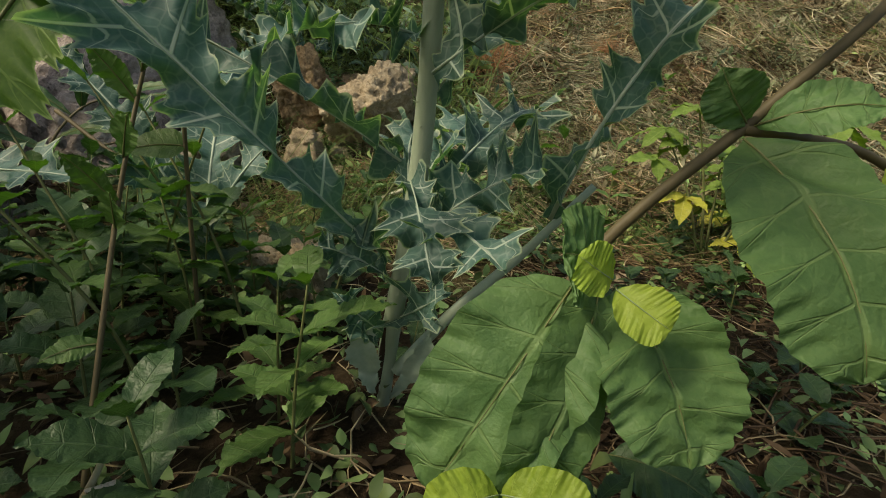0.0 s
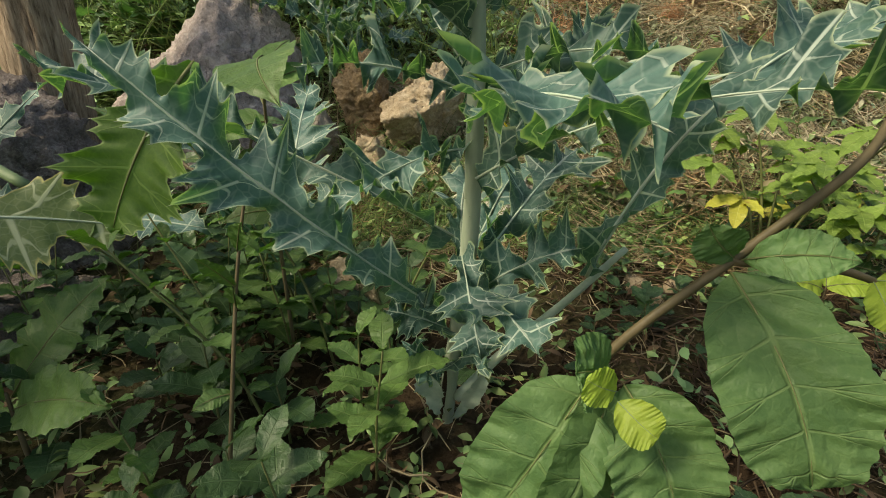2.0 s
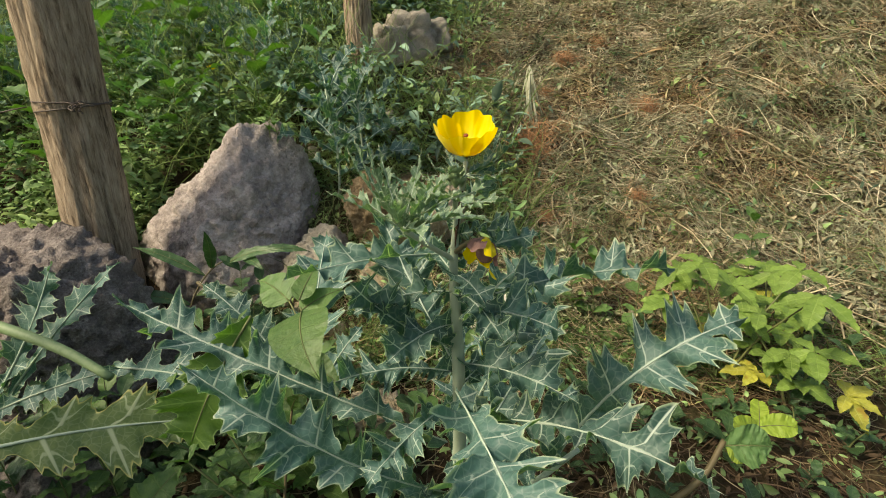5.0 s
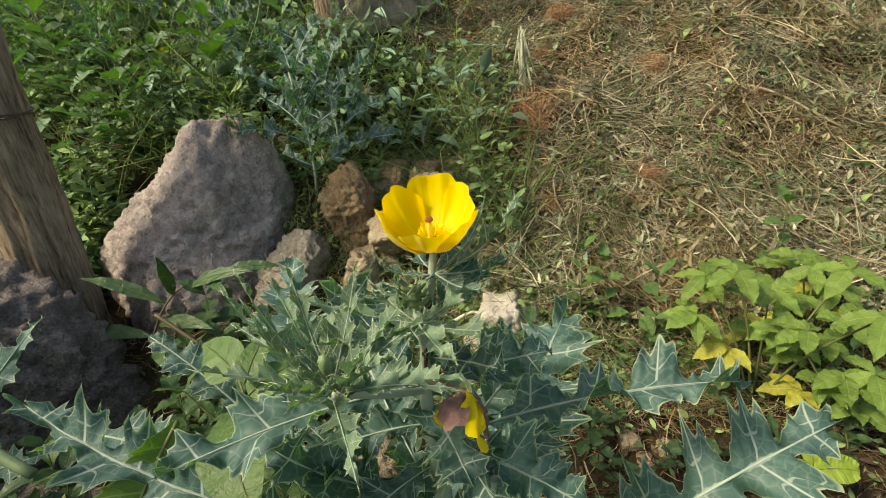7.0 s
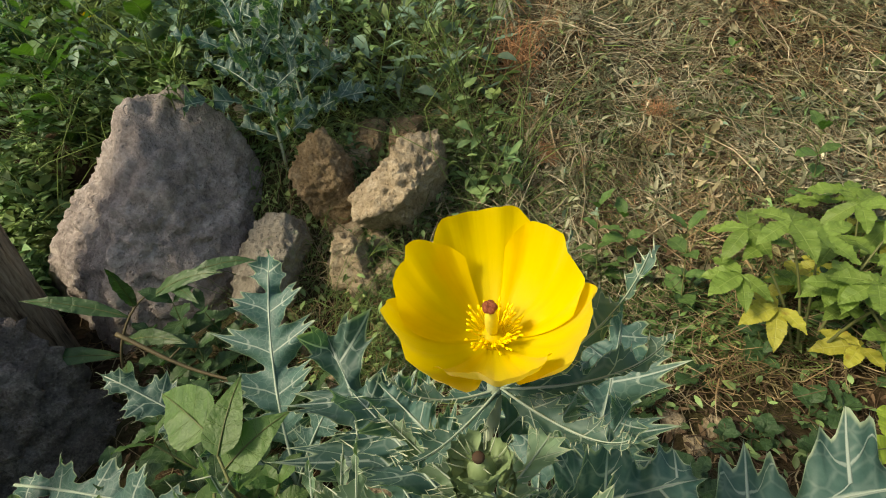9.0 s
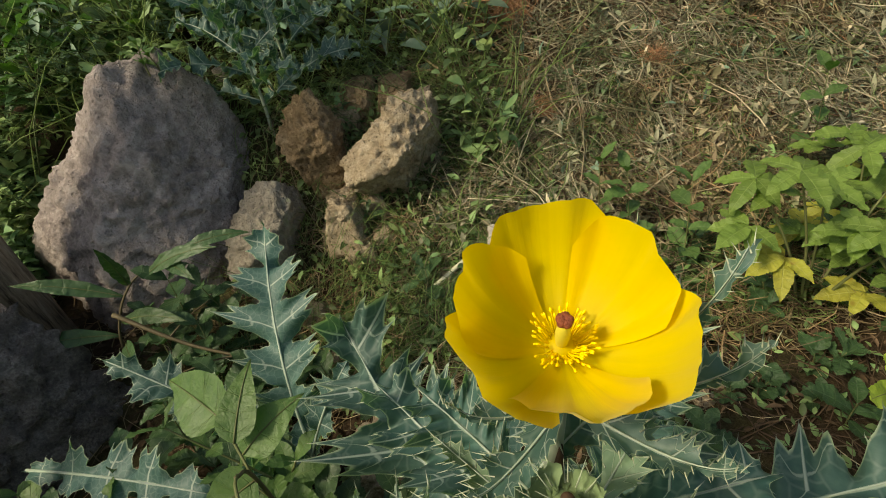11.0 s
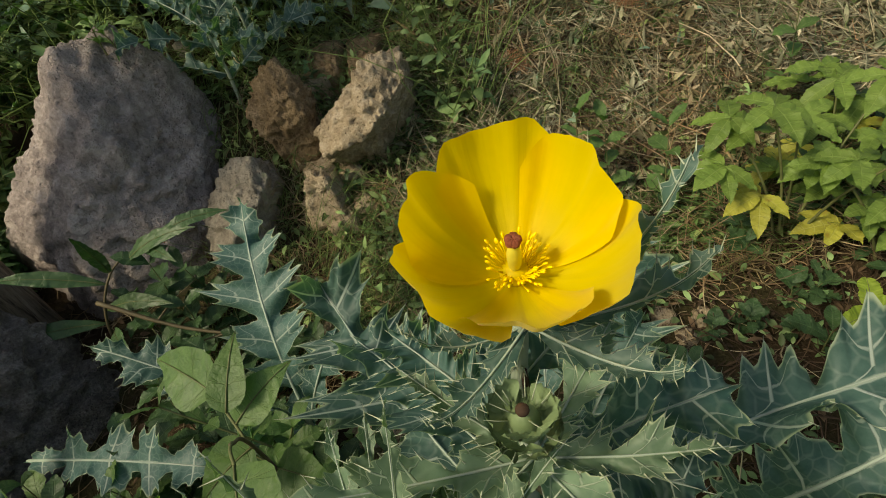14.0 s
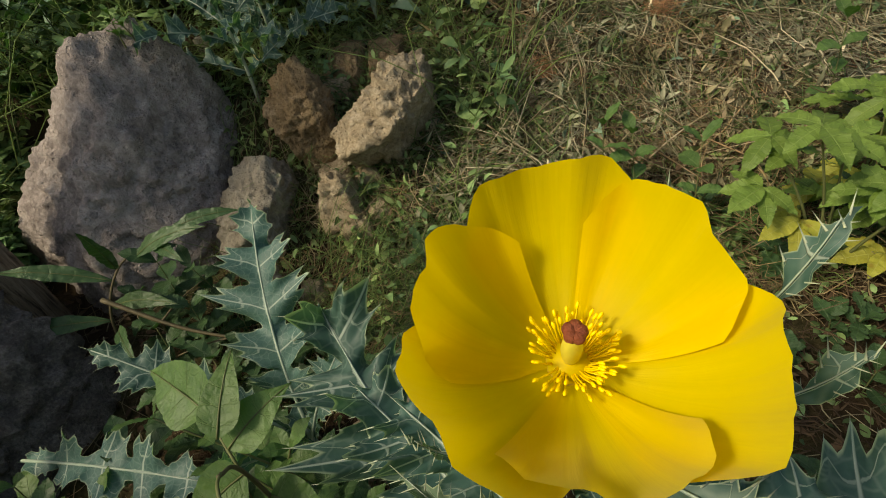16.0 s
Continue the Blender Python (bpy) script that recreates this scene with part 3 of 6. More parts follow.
rock("stone", (-0.945, 0.68, 0.10), [((-1, 0, 0), 0.32), ((0.90, -0.28, 0.30), 0.160), ((-0.1, -0.90, 0.42), 0.105), ((0.04, -0.22, 1), 0.185), ((0.55, -0.15, 0.82), 0.205), ((0, 1, 0), 0.15), ((0, 0, -1), 0.25), ((0.5, -0.8, 0.3), 0.15)], DARK_STONE,
     "large dark porous pinkish-grey rock under spiny leaves", 0.026, 6.0, 6, 12, sharp=0.5)
rock("stone", (-0.70, 0.47, -0.02), [((-1, 0, 0), 0.16), ((0.9, -0.2, 0.2), 0.12), ((0, -1, 0.3), 0.08), ((0, 0, 1), 0.075), ((0, 1, 0), 0.1), ((0, 0, -1), 0.12), ((0.5, -0.7, 0.5), 0.09)], DARK_STONE,
     "low brown stone in deep shade under large leaves", 0.02, 7.0, 5, 14)
rock("stone", (-0.178, 0.62, 0.005), [((-1, 0, 0.1), 0.05), ((1, 0, 0.3), 0.055), ((0, -1, 0.2), 0.045), ((0.1, 0, 1), 0.05), ((0, 1, 0), 0.06), ((0, 0, -1), 0.07)], TAN_STONE,
     "crumbly ochre stone among weeds behind the poppy stem", 0.016, 8.0, 5, 20)
rock("stone", (0.035, 0.975, 0.085), [((-1, 0, 0.1), 0.04), ((1, 0, 0.2), 0.038), ((0, -1, 0.2), 0.035), ((0, -0.2, 1), 0.028), ((0, 1, 0), 0.04), ((0, 0, -1), 0.06)], WHITE_STONE,
     "chalky white stone lying on the soil", 0.010, 9.0, 4, 26, "white stones")
rock("stone", (0.0, 0.885, 0.05), [((-1, 0, 0.1), 0.036), ((1, 0, 0.2), 0.04), ((0, -1, 0.2), 0.045), ((0, -0.2, 1), 0.028), ((0, 1, 0), 0.03), ((0, 0, -1), 0.05)], WHITE_STONE,
     "chalky white stone lying on the soil", 0.010, 10.0, 4, 26, "white stones")
rock("stone", (0.085, 0.985, 0.07), [((-1, 0, 0.1), 0.02), ((1, 0, 0.2), 0.028), ((0, -1, 0.2), 0.02), ((0, -0.2, 1), 0.02), ((0, 1, 0), 0.03), ((0, 0, -1), 0.05)], WHITE_STONE,
     "small chalky white stone lying on the soil", 0.008, 11.0, 4, 30, "white stones")
rock("stone", (0.39, 1.11, 0.05), [((-1, 0, 0.1), 0.05), ((1, 0, 0.2), 0.05), ((0, -1, 0.4), 0.04), ((0, -0.1, 1), 0.032), ((0, 1, 0), 0.05), ((0, 0, -1), 0.06)], TAN_STONE,
     "rounded pale stone half buried among cut stalks", 0.008, 12.0, 4, 20)
rock("stone", (0.56, 1.12, 0.06), [((-1, 0, 0.1), 0.05), ((1, 0, 0.2), 0.06), ((0, -1, 0.4), 0.03), ((0, -0.1, 1), 0.03), ((0, 1, 0), 0.05), ((0, 0, -1), 0.06)], TAN_STONE,
     "flat tan stone behind the lime-green shrub", 0.010, 13.0, 4, 20)
for i, (x, y, s) in enumerate([(-0.245, 1.17, 0.024), (-0.27, 1.06, 0.026), (-0.22, 1.09, 0.020), (-0.31, 1.19, 0.028), (-0.10, 1.27, 0.020), (-0.33, 1.12, 0.022), (-0.30, 1.37, 0.03), (-0.46, 0.98, 0.03), (-0.37, 0.96, 0.022), (0.235, 0.705, 0.014), (0.25, 0.665, 0.011), (0.285, 0.69, 0.012), (0.27, 0.86, 0.010), (-0.30, 0.86, 0.022), (-0.33, 0.78, 0.018), (0.03, 0.80, 0.012), (0.12, 0.90, 0.014), (-0.09, 0.97, 0.016)]):
    rock("pebble", (x, y, float(height(x, y)) + s * 0.35), [((-1, 0, 0.1), s), ((1, 0.2, 0.2), s * 1.2), ((0.1, -1, 0.2), s), ((0, -0.2, 1), s * 0.8), ((0, 1, 0), s), ((0, 0, -1), s)], TAN_STONE,
         "small tan pebble on littered soil", s * 0.3, 20.0 + i, 3, 40, "pebbles")
for x, y, z, s in [(-0.47, 2.22, 0.76, 0.07), (-0.39, 2.28, 0.80, 0.085), (-0.30, 2.40, 0.80, 0.06), (-0.40, 1.72, 0.46, 0.035)]:
    rock("stone", (x, y, z), [((-1, 0, 0.1), s), ((1, 0.2, 0.2), s * 1.1), ((0.1, -1, 0.2), s), ((0, -0.2, 1), s * 0.9), ((0, 1, 0), s), ((0, 0, -1), s * 1.4)], GREY_STONE,
         "pale grey lichen-covered stone on the bank beside a post", s * 0.25, 30 + s * 100, 4, 14, "stones by the post")
rock("stone", (0.66, 2.5, 0.735), [((-1, 0, 0.1), 0.04), ((1, 0.2, 0.2), 0.045), ((0.1, -1, 0.2), 0.03), ((0, -0.2, 1), 0.03), ((0, 1, 0), 0.03), ((0, 0, -1), 0.06)], TAN_STONE, "pale stone high on the straw-covered bank", 0.01, 41, 4, 20)


# ---- fence posts and wire ----
def fence_post(base, top, r0, r1, label, seed):
    base, top = np.array(base), np.array(top)
    n, sides = 110, 84
    verts, faces = [], []
    ax = top - base
    for i in range(n):
        t = i / (n - 1)
        c = ax * t
        for j in range(sides):
            th = 2 * math.pi * j / sides
            d = Vector((math.cos(th), math.sin(th), 0))
            q = Vector((d.x * 2.2, d.y * 2.2, t * 2.2 + seed))
            ridge = noise.fractal(Vector((d.x * 11, d.y * 11, t * 7 + seed)), 0.6, 2.0, 5)
            r = (r0 + (r1 - r0) * t) * (1 + 0.07 * noise.noise(q) + 0.085 * ridge)
            verts.append((c[0] + d.x * r, c[1] + d.y * r, c[2]))
    faces = [(i * sides + j, i * sides + (j + 1) % sides, (i + 1) * sides + (j + 1) % sides, (i + 1) * sides + j) for i in range(n - 1) for j in range(sides)]
    faces.append(tuple((n - 1) * sides + j for j in range(sides)))
    post = thing("fence_post", tuple(base), label, "post", "fence posts")
    part("trunk", mesh_of("trunk", verts, faces, BARK), post)
    return post


post_a = fence_post((-0.940, 0.94, 0.02), (-0.846, 0.94, 1.45), 0.067, 0.067, "thick rough-barked wooden fence post wound with wire", 1.0)
post_b = fence_post((-0.565, 2.05, 0.45), (-0.545, 2.05, 1.75), 0.055, 0.05, "distant rough-barked wooden fence post in the weeds", 5.0)
wire = thing("barbed_wire", (-0.903, 0.94, 0.575), "thin rusty barbed wire tied round the post", "wire")
th = np.linspace(0, 2 * math.pi * 2, 60)
rv, rf = tube(np.stack([0.072 * np.cos(th), 0.072 * np.sin(th), 0.012 * np.sin(th * 0.5)], -1), 0.0016, 6)
part("loop", mesh_of("loop", rv, rf, WIRE), wire)
rv, rf = tube(curve_through([(-0.06, -0.055, 0.0), (-0.3, -0.12, -0.035), (-0.8, -0.2, -0.05), (-1.6, -0.3, 0.0)]), 0.0015, 6)
part("strand", mesh_of("strand", rv, rf, WIRE), wire)
knot = []
for i in range(9):
    a = np.array([0.060, -0.055, 0.0]) + np.random.normal(0, 0.004, 3)
    knot.append(tube(curve_through([a, a + np.random.normal(0, 0.008, 3) + [0.004, -0.006, 0], a + np.random.normal(0, 0.012, 3) + [0.004, -0.01, 0]], 6), 0.0013, 5))
tagged(part("knot", mesh_of("knot", *join(knot), WIRE), wire), kind="stuff")


# ---- the prickly poppy ----
ROOT = np.array([-0.03, 0.41, -0.02])


def rel(p, base=ROOT):
    return np.asarray(p, float) - base


def horns(centre, axis, n, r, length, spread, seed, rad=0.0007):
    """Spines that stand out round a bud."""
    rng = np.random.default_rng(seed)
    axis = unit(np.asarray(axis, float))
    e = unit(np.cross(axis, [0.3, 1, 0.2]))
    g = np.cross(axis, e)
    out = []
    for i in range(n):
        th = rng.uniform(0, 6.28)
        k = rng.uniform(-0.5, 1.0)
        d = unit((e * math.cos(th) + g * math.sin(th)) * spread + axis * (0.45 + k * 0.6))
        b = np.asarray(centre) + (e * math.cos(th) + g * math.sin(th)) * r * math.sqrt(max(0.1, 1 - k * k)) * 0.95 + axis * r * 1.3 * k
        line = [b, b + d * length * 0.5, b + d * length * rng.uniform(0.8, 1.2) + axis * length * 0.1]
        out.append(tube(line, [rad, rad * 0.6, rad * 0.12], 5))
    return join(out)


def ball(centre, axis, rx, rz, mat_seed=0, n=14, m=12, ridge=0.0):
    """A bud-shaped body: longer along its axis, with faint ribs."""
    axis = unit(np.asarray(axis, float))
    e = unit(np.cross(axis, [0.3, 1, 0.2]))
    g = np.cross(axis, e)
    vs, fs = [], []
    for i in range(n + 1):
        ph = math.pi * i / n
        for j in range(m):
            th = 2 * math.pi * j / m
            r = rx * math.sin(ph) * (1 + ridge * math.cos(3 * th)) * (1 - 0.15 * math.cos(ph))
            vs.append(np.asarray(centre) + (e * math.cos(th) + g * math.sin(th)) * r - axis * rz * math.cos(ph))
    for i in range(n):
        for j in range(m):
            fs.append((i * m + j, i * m + (j + 1) % m, (i + 1) * m + (j + 1) % m, (i + 1) * m + j))
    return np.array(vs), fs


def petal_mesh(turn, spread, r, depth, seed, lean=0.0, n=26, m=18, inner=0.0):
    """One petal of a cup-shaped flower, as part of a bowl about the z axis."""
    rng = np.random.default_rng(seed)
    s = np.linspace(-1, 1, n)[:, None]
    t = np.linspace(0.03, 1, m)[None, :]
    p = rng.uniform(0, 6.28, 4)
    edge = 1.0 - 0.25 * np.abs(s) ** 2.8 + 0.030 * np.sin(3.1 * s + p[0]) + 0.018 * np.sin(7 * s + p[1])
    tt = t * edge
    wid = np.radians(spread) * np.minimum(1.0, 0.78 + 0.5 * t)
    th = np.radians(turn) + s * wid
    rad = r * np.sin(np.clip(tt, 0, 1.2) * 1.30) / math.sin(1.30) - inner
    rad = rad + r * 0.034 * t * np.sin(5 * s + p[2]) + r * 0.018 * t * np.sin(11 * s + p[3]) + r * 0.009 * np.sqrt(t) * np.sin(19 * s + p[1]) + r * 0.003 * t * np.sin(41 * s + p[0]) - r * 0.022 * (np.abs(s) ** 3) * (1 if inner else -1) * t
    z = depth * (0.30 * tt ** 1.2 + 0.70 * tt ** 2.4) + lean * t
    v = np.stack([rad * np.cos(th), rad * np.sin(th), z + 0 * th], -1).reshape(-1, 3)
    uv = np.stack([(s + 1) / 2 + 0 * t, t + 0 * s], -1).reshape(-1, 2)
    f = [(i * m + j, (i + 1) * m + j, (i + 1) * m + j + 1, i * m + j + 1) for i in range(n - 1) for j in range(m - 1)]
    return v, f, uv


poppy = thing("prickly_poppy", tuple(ROOT), "tall prickly poppy with blue-green spiny leaves and one yellow flower", "plant")
STEM_LINE = curve_through([rel((-0.032, 0.412, -0.04)), rel((-0.022, 0.390, 0.063)), rel((-0.004, 0.368, 0.20)), rel((0.002, 0.335, 0.35)), rel((0.002, 0.325, 0.46)), rel((0.013, 0.338, 0.538))], 50)
sv, sf = tube(STEM_LINE, np.interp(np.linspace(0, 1, 50), [0, 0.25, 0.6, 0.8, 1], [0.0085, 0.0080, 0.0062, 0.0036, 0.0019]), 16)
for i in range(len(sv)):
    sv[i] += 0.0006 * np.array(noise.noise_vector(Vector(sv[i] * 60)))
stem = part("stem", mesh_of("stem", sv, sf, STEM), poppy)
scar_line = [STEM_LINE[i] + np.array([-0.0042 + 0.0005 * math.sin(i), -0.0066, 0]) for i in range(3, 12)]
part("split", mesh_of("split", *tube(scar_line, np.interp(np.arange(9), [0, 2, 6, 8], [0.0008, 0.003, 0.0026, 0.0006]), 8), SCAR), stem, "dark dried split at the foot of the stem")
scar_line = [STEM_LINE[i] + np.array([0.0008, -0.0032, 0]) for i in range(40, 47)]
part("split", mesh_of("split", *tube(scar_line, np.interp(np.arange(7), [0, 2, 5, 6], [0.0004, 0.0016, 0.0016, 0.0004]), 8), SCAR), stem, "dark streak below the flower")
prick = []
for i in range(150):
    k = np.random.randint(3, 47)
    d = unit(np.array([np.random.normal(), np.random.normal(), np.random.uniform(-0.2, 0.5)]))
    r0 = np.interp(k / 49, [0, 0.25, 0.6, 0.8, 1], [0.0085, 0.0080, 0.0062, 0.0036, 0.0019])
    d2 = unit(np.array([d[0], d[1], 0.0]))
    b = STEM_LINE[k] + d2 * r0 * 0.9
    prick.append(tube([b, b + d * np.random.uniform(0.002, 0.005)], [0.0004, 0.00006], 4))
tagged(part("bristle", mesh_of("bristle", *join(prick), SPINE), stem), kind="stuff")

# leaves: foot, tip, bow, half width, way the face looks, lobes, further settings
POPPY_LEAVES = [
    ((0.000, 0.325, 0.320), (0.070, 0.140, 0.335), (0.0, -0.01, 0.022), 0.058, (-0.12, 0.0, 1.0), 5, dict(rib=0.0017, fold=0.02, ripple=0.12)),
    ((-0.024, 0.385, 0.130), (-0.240, 0.275, 0.372), (0.02, -0.05, 0.0), 0.050, (0.35, -0.75, 0.75), 5, dict(rib=0.0016, fold=0.10, ripple=0.12)),
    ((-0.018, 0.380, 0.210), (-0.430, 0.430, 0.352), (0.0, -0.08, 0.065), 0.044, (0.0, -0.4, 0.9), 7, dict(rib=0.0014, fold=0.15, ripple=0.22)),
    ((0.003, 0.342, 0.270), (0.188, 0.203, 0.340), (0.01, 0.0, 0.045), 0.048, (-0.2, -0.15, 1.0), 5, dict(rib=0.0017, fold=0.20, ripple=0.16)),
    ((0.100, 0.392, 0.172), (0.278, 0.386, 0.375), (-0.045, -0.070, 0.100), 0.056, (-0.30, -0.50, 0.85), 5, dict(rib=0.0030, fold=0.10, ripple=0.12)),
    ((0.004, 0.336, 0.405), (0.193, 0.350, 0.440), (0.0, 0.0, 0.022), 0.028, (0.0, 0.10, 1.0), 5, dict(rib=0.0013, fold=0.3, ripple=0.2)),
    ((0.000, 0.325, 0.460), (-0.118, 0.252, 0.466), (0.0, 0.0, 0.012), 0.026, (0.1, -0.2, 1.0), 4, dict(rib=0.0012, fold=0.3, ripple=0.16)),
    ((-0.002, 0.330, 0.365), (-0.080, 0.288, 0.448), (-0.01, -0.015, 0.0), 0.030, (0.6, -0.5, 0.6), 4, dict(rib=0.0012, fold=0.3, ripple=0.2)),
    ((-0.004, 0.338, 0.345), (-0.095, 0.465, 0.450), (-0.01, -0.01, 0.02), 0.050, (0.3, -0.7, 0.75), 4, dict(rib=0.0014, fold=0.2, ripple=0.15)),
    ((0.006, 0.358, 0.260), (0.112, 0.545, 0.375), (0.01, -0.02, 0.045), 0.056, (0.0, -0.6, 0.85), 5, dict(rib=0.0016, fold=0.15, ripple=0.14)),
    ((0.000, 0.372, 0.180), (0.110, 0.580, 0.250), (0.02, 0.0, 0.05), 0.055, (0.0, -0.5, 0.9), 4, dict(rib=0.0020, fold=0.15, ripple=0.14)),
    ((-0.010, 0.380, 0.160), (0.052, 0.272, 0.165), (0.0, -0.005, 0.030), 0.042, (-0.1, -0.6, 0.9), 3, dict(rib=0.0014, fold=0.10, ripple=0.12)),
    ((-0.012, 0.378, 0.200), (0.012, 0.285, 0.150), (0.0, -0.02, 0.020), 0.038, (0.1, -0.8, 0.6), 3, dict(rib=0.0013, fold=0.10, ripple=0.14)),
    ((-0.012, 0.385, 0.140), (0.085, 0.350, 0.215), (0.0, -0.02, 0.030), 0.042, (-0.2, -0.7, 0.7), 4, dict(rib=0.0014, fold=0.2, ripple=0.22)),
    ((-0.015, 0.385, 0.110), (-0.075, 0.350, 0.150), (0.0, -0.02, 0.020), 0.032, (0.2, -0.7, 0.7), 3, dict(rib=0.0010, fold=0.2, ripple=0.22)),
    ((-0.010, 0.382, 0.170), (-0.010, 0.640, 0.200), (-0.02, 0.0, 0.070), 0.050, (0.1, -0.4, 0.9), 4, dict(rib=0.0017, fold=0.12, ripple=0.14)),
    ((-0.004, 0.375, 0.190), (0.060, 0.660, 0.205), (0.01, 0.0, 0.070), 0.048, (0.0, -0.4, 0.9), 4, dict(rib=0.0017, fold=0.12, ripple=0.14)),
    ((0.000, 0.345, 0.310), (0.095, 0.420, 0.370), (0.0, -0.01, 0.012), 0.036, (-0.2, -0.5, 0.8), 4, dict(rib=0.0012, fold=0.25, ripple=0.2)),
    ((0.002, 0.335, 0.420), (0.045, 0.285, 0.400), (0.0, 0.0, 0.018), 0.026, (-0.1, -0.7, 0.7), 3, dict(rib=0.0009, fold=0.25, ripple=0.2)),
    ((0.000, 0.330, 0.390), (-0.050, 0.270, 0.385), (0.0, 0.0, 0.015), 0.026, (0.1, -0.7, 0.7), 3, dict(rib=0.0009, fold=0.25, ripple=0.2)),
    ((0.002, 0.330, 0.450), (0.075, 0.335, 0.475), (0.0, 0.0, 0.010), 0.024, (-0.1, -0.5, 0.8), 3, dict(rib=0.0008, fold=0.3, ripple=0.2)),
    ((0.002, 0.328, 0.440), (0.030, 0.275, 0.440), (0.0, 0.0, 0.010), 0.022, (-0.1, -0.7, 0.8), 3, dict(rib=0.0008, fold=0.3, ripple=0.2)),
    ((-0.020, 0.392, 0.060), (-0.060, 0.360, 0.110), (0.0, -0.01, 0.0), 0.026, (0.2, -0.8, 0.5), 3, dict(rib=0.0010, fold=0.2, ripple=0.25)),
    ((0.002, 0.335, 0.400), (0.088, 0.285, 0.412), (0.0, 0.0, 0.016), 0.030, (-0.1, -0.4, 0.9), 5, dict(rib=0.0010, fold=0.25, ripple=0.2)),
    ((0.000, 0.335, 0.420), (-0.088, 0.300, 0.412), (0.0, 0.0, 0.016), 0.030, (0.1, -0.4, 0.9), 5, dict(rib=0.0010, fold=0.25, ripple=0.2)),
    ((0.000, 0.332, 0.440), (-0.060, 0.395, 0.470), (0.0, 0.0, 0.010), 0.026, (0.1, -0.4, 0.9), 4, dict(rib=0.0010, fold=0.25, ripple=0.2)),
    ((0.002, 0.336, 0.380), (0.075, 0.405, 0.430), (0.0, 0.0, 0.012), 0.031, (-0.1, -0.4, 0.9), 5, dict(rib=0.0010, fold=0.25, ripple=0.2)),
    ((-0.002, 0.342, 0.330), (-0.105, 0.290, 0.350), (0.0, 0.0, 0.018), 0.034, (0.1, -0.4, 0.9), 5, dict(rib=0.0012, fold=0.2, ripple=0.2)),
    ((0.002, 0.342, 0.340), (0.105, 0.270, 0.355), (0.0, 0.0, 0.018), 0.034, (-0.1, -0.4, 0.9), 5, dict(rib=0.0012, fold=0.2, ripple=0.2)),
    ((-0.002, 0.352, 0.290), (-0.075, 0.250, 0.270), (0.0, 0.0, 0.020), 0.032, (0.1, -0.5, 0.9), 5, dict(rib=0.0012, fold=0.2, ripple=0.2)),
    ((0.002, 0.330, 0.475), (0.048, 0.300, 0.490), (0.0, 0.0, 0.004), 0.018, (0.0, -0.3, 1.0), 4, dict(rib=0.0008, fold=0.3, ripple=0.2)),
    ((0.002, 0.330, 0.485), (-0.032, 0.362, 0.505), (0.0, 0.0, 0.004), 0.018, (0.0, -0.3, 1.0), 4, dict(rib=0.0008, fold=0.3, ripple=0.2)),
    ((0.003, 0.332, 0.500), (0.042, 0.350, 0.520), (0.0, 0.0, 0.004), 0.016, (0.0, -0.3, 1.0), 4, dict(rib=0.0008, fold=0.3, ripple=0.2)),
    ((-0.018, 0.388, 0.080), (0.020, 0.350, 0.120), (0.0, -0.01, 0.0), 0.028, (-0.2, -0.8, 0.5), 3, dict(rib=0.0010, fold=0.2, ripple=0.25)),
]
for i, (a, b, bow, w, face, k, more) in enumerate(POPPY_LEAVES):
    leaf(poppy, rel(a), rel(b), bow, w, face, POPPY, lobes=k + (1 if w > 0.045 else 0), depth=0.84 if w > 0.03 else 0.66, skew=0.55, seed=10 + i, per=30, spine=0.0030 if w > 0.035 else 0.0026, across=6, **{**more, "ripple": more["ripple"] * 1.5, "rib": more["rib"] * 0.65})
leaf(poppy, rel((-0.245, 0.405, 0.352)), rel((-0.312, 0.345, 0.215)), (0.0, -0.025, 0.01), 0.060, (0.25, -0.92, 0.25), POPPY_LIT_THROUGH, label="translucent drooping spiny leaf, coloured bright green as if lit through", lobes=4, depth=0.5, skew=0.45, seed=60, spine=0.004, fold=0.1, ripple=0.07, ribmat=WEED_STEM)
part("leaf_stalk", mesh_of("leaf_stalk", *tube(curve_through([rel((-0.016, 0.393, 0.028)), rel((0.030, 0.392, 0.088)), rel((0.082, 0.398, 0.140)), rel((0.130, 0.392, 0.200))], 20), np.linspace(0.0056, 0.0030, 20), 10), RIB), poppy, "thick whitish leaf stalk")
# pale sheath at the foot
leaf(poppy, rel((-0.030, 0.396, 0.00)), rel((-0.045, 0.375, 0.085)), (-0.006, -0.008, 0), 0.016, (0.1, -1, 0.1), RIB, label="bleached papery leaf base", lobes=3, depth=0.35, seed=61, spine=0.003, rib=0.0)
leaf(poppy, rel((-0.020, 0.393, 0.00)), rel((0.012, 0.372, 0.075)), (0.004, -0.008, 0), 0.012, (0.1, -1, 0.1), RIB, label="bleached papery leaf base", lobes=3, depth=0.35, seed=62, spine=0.003, rib=0.0)

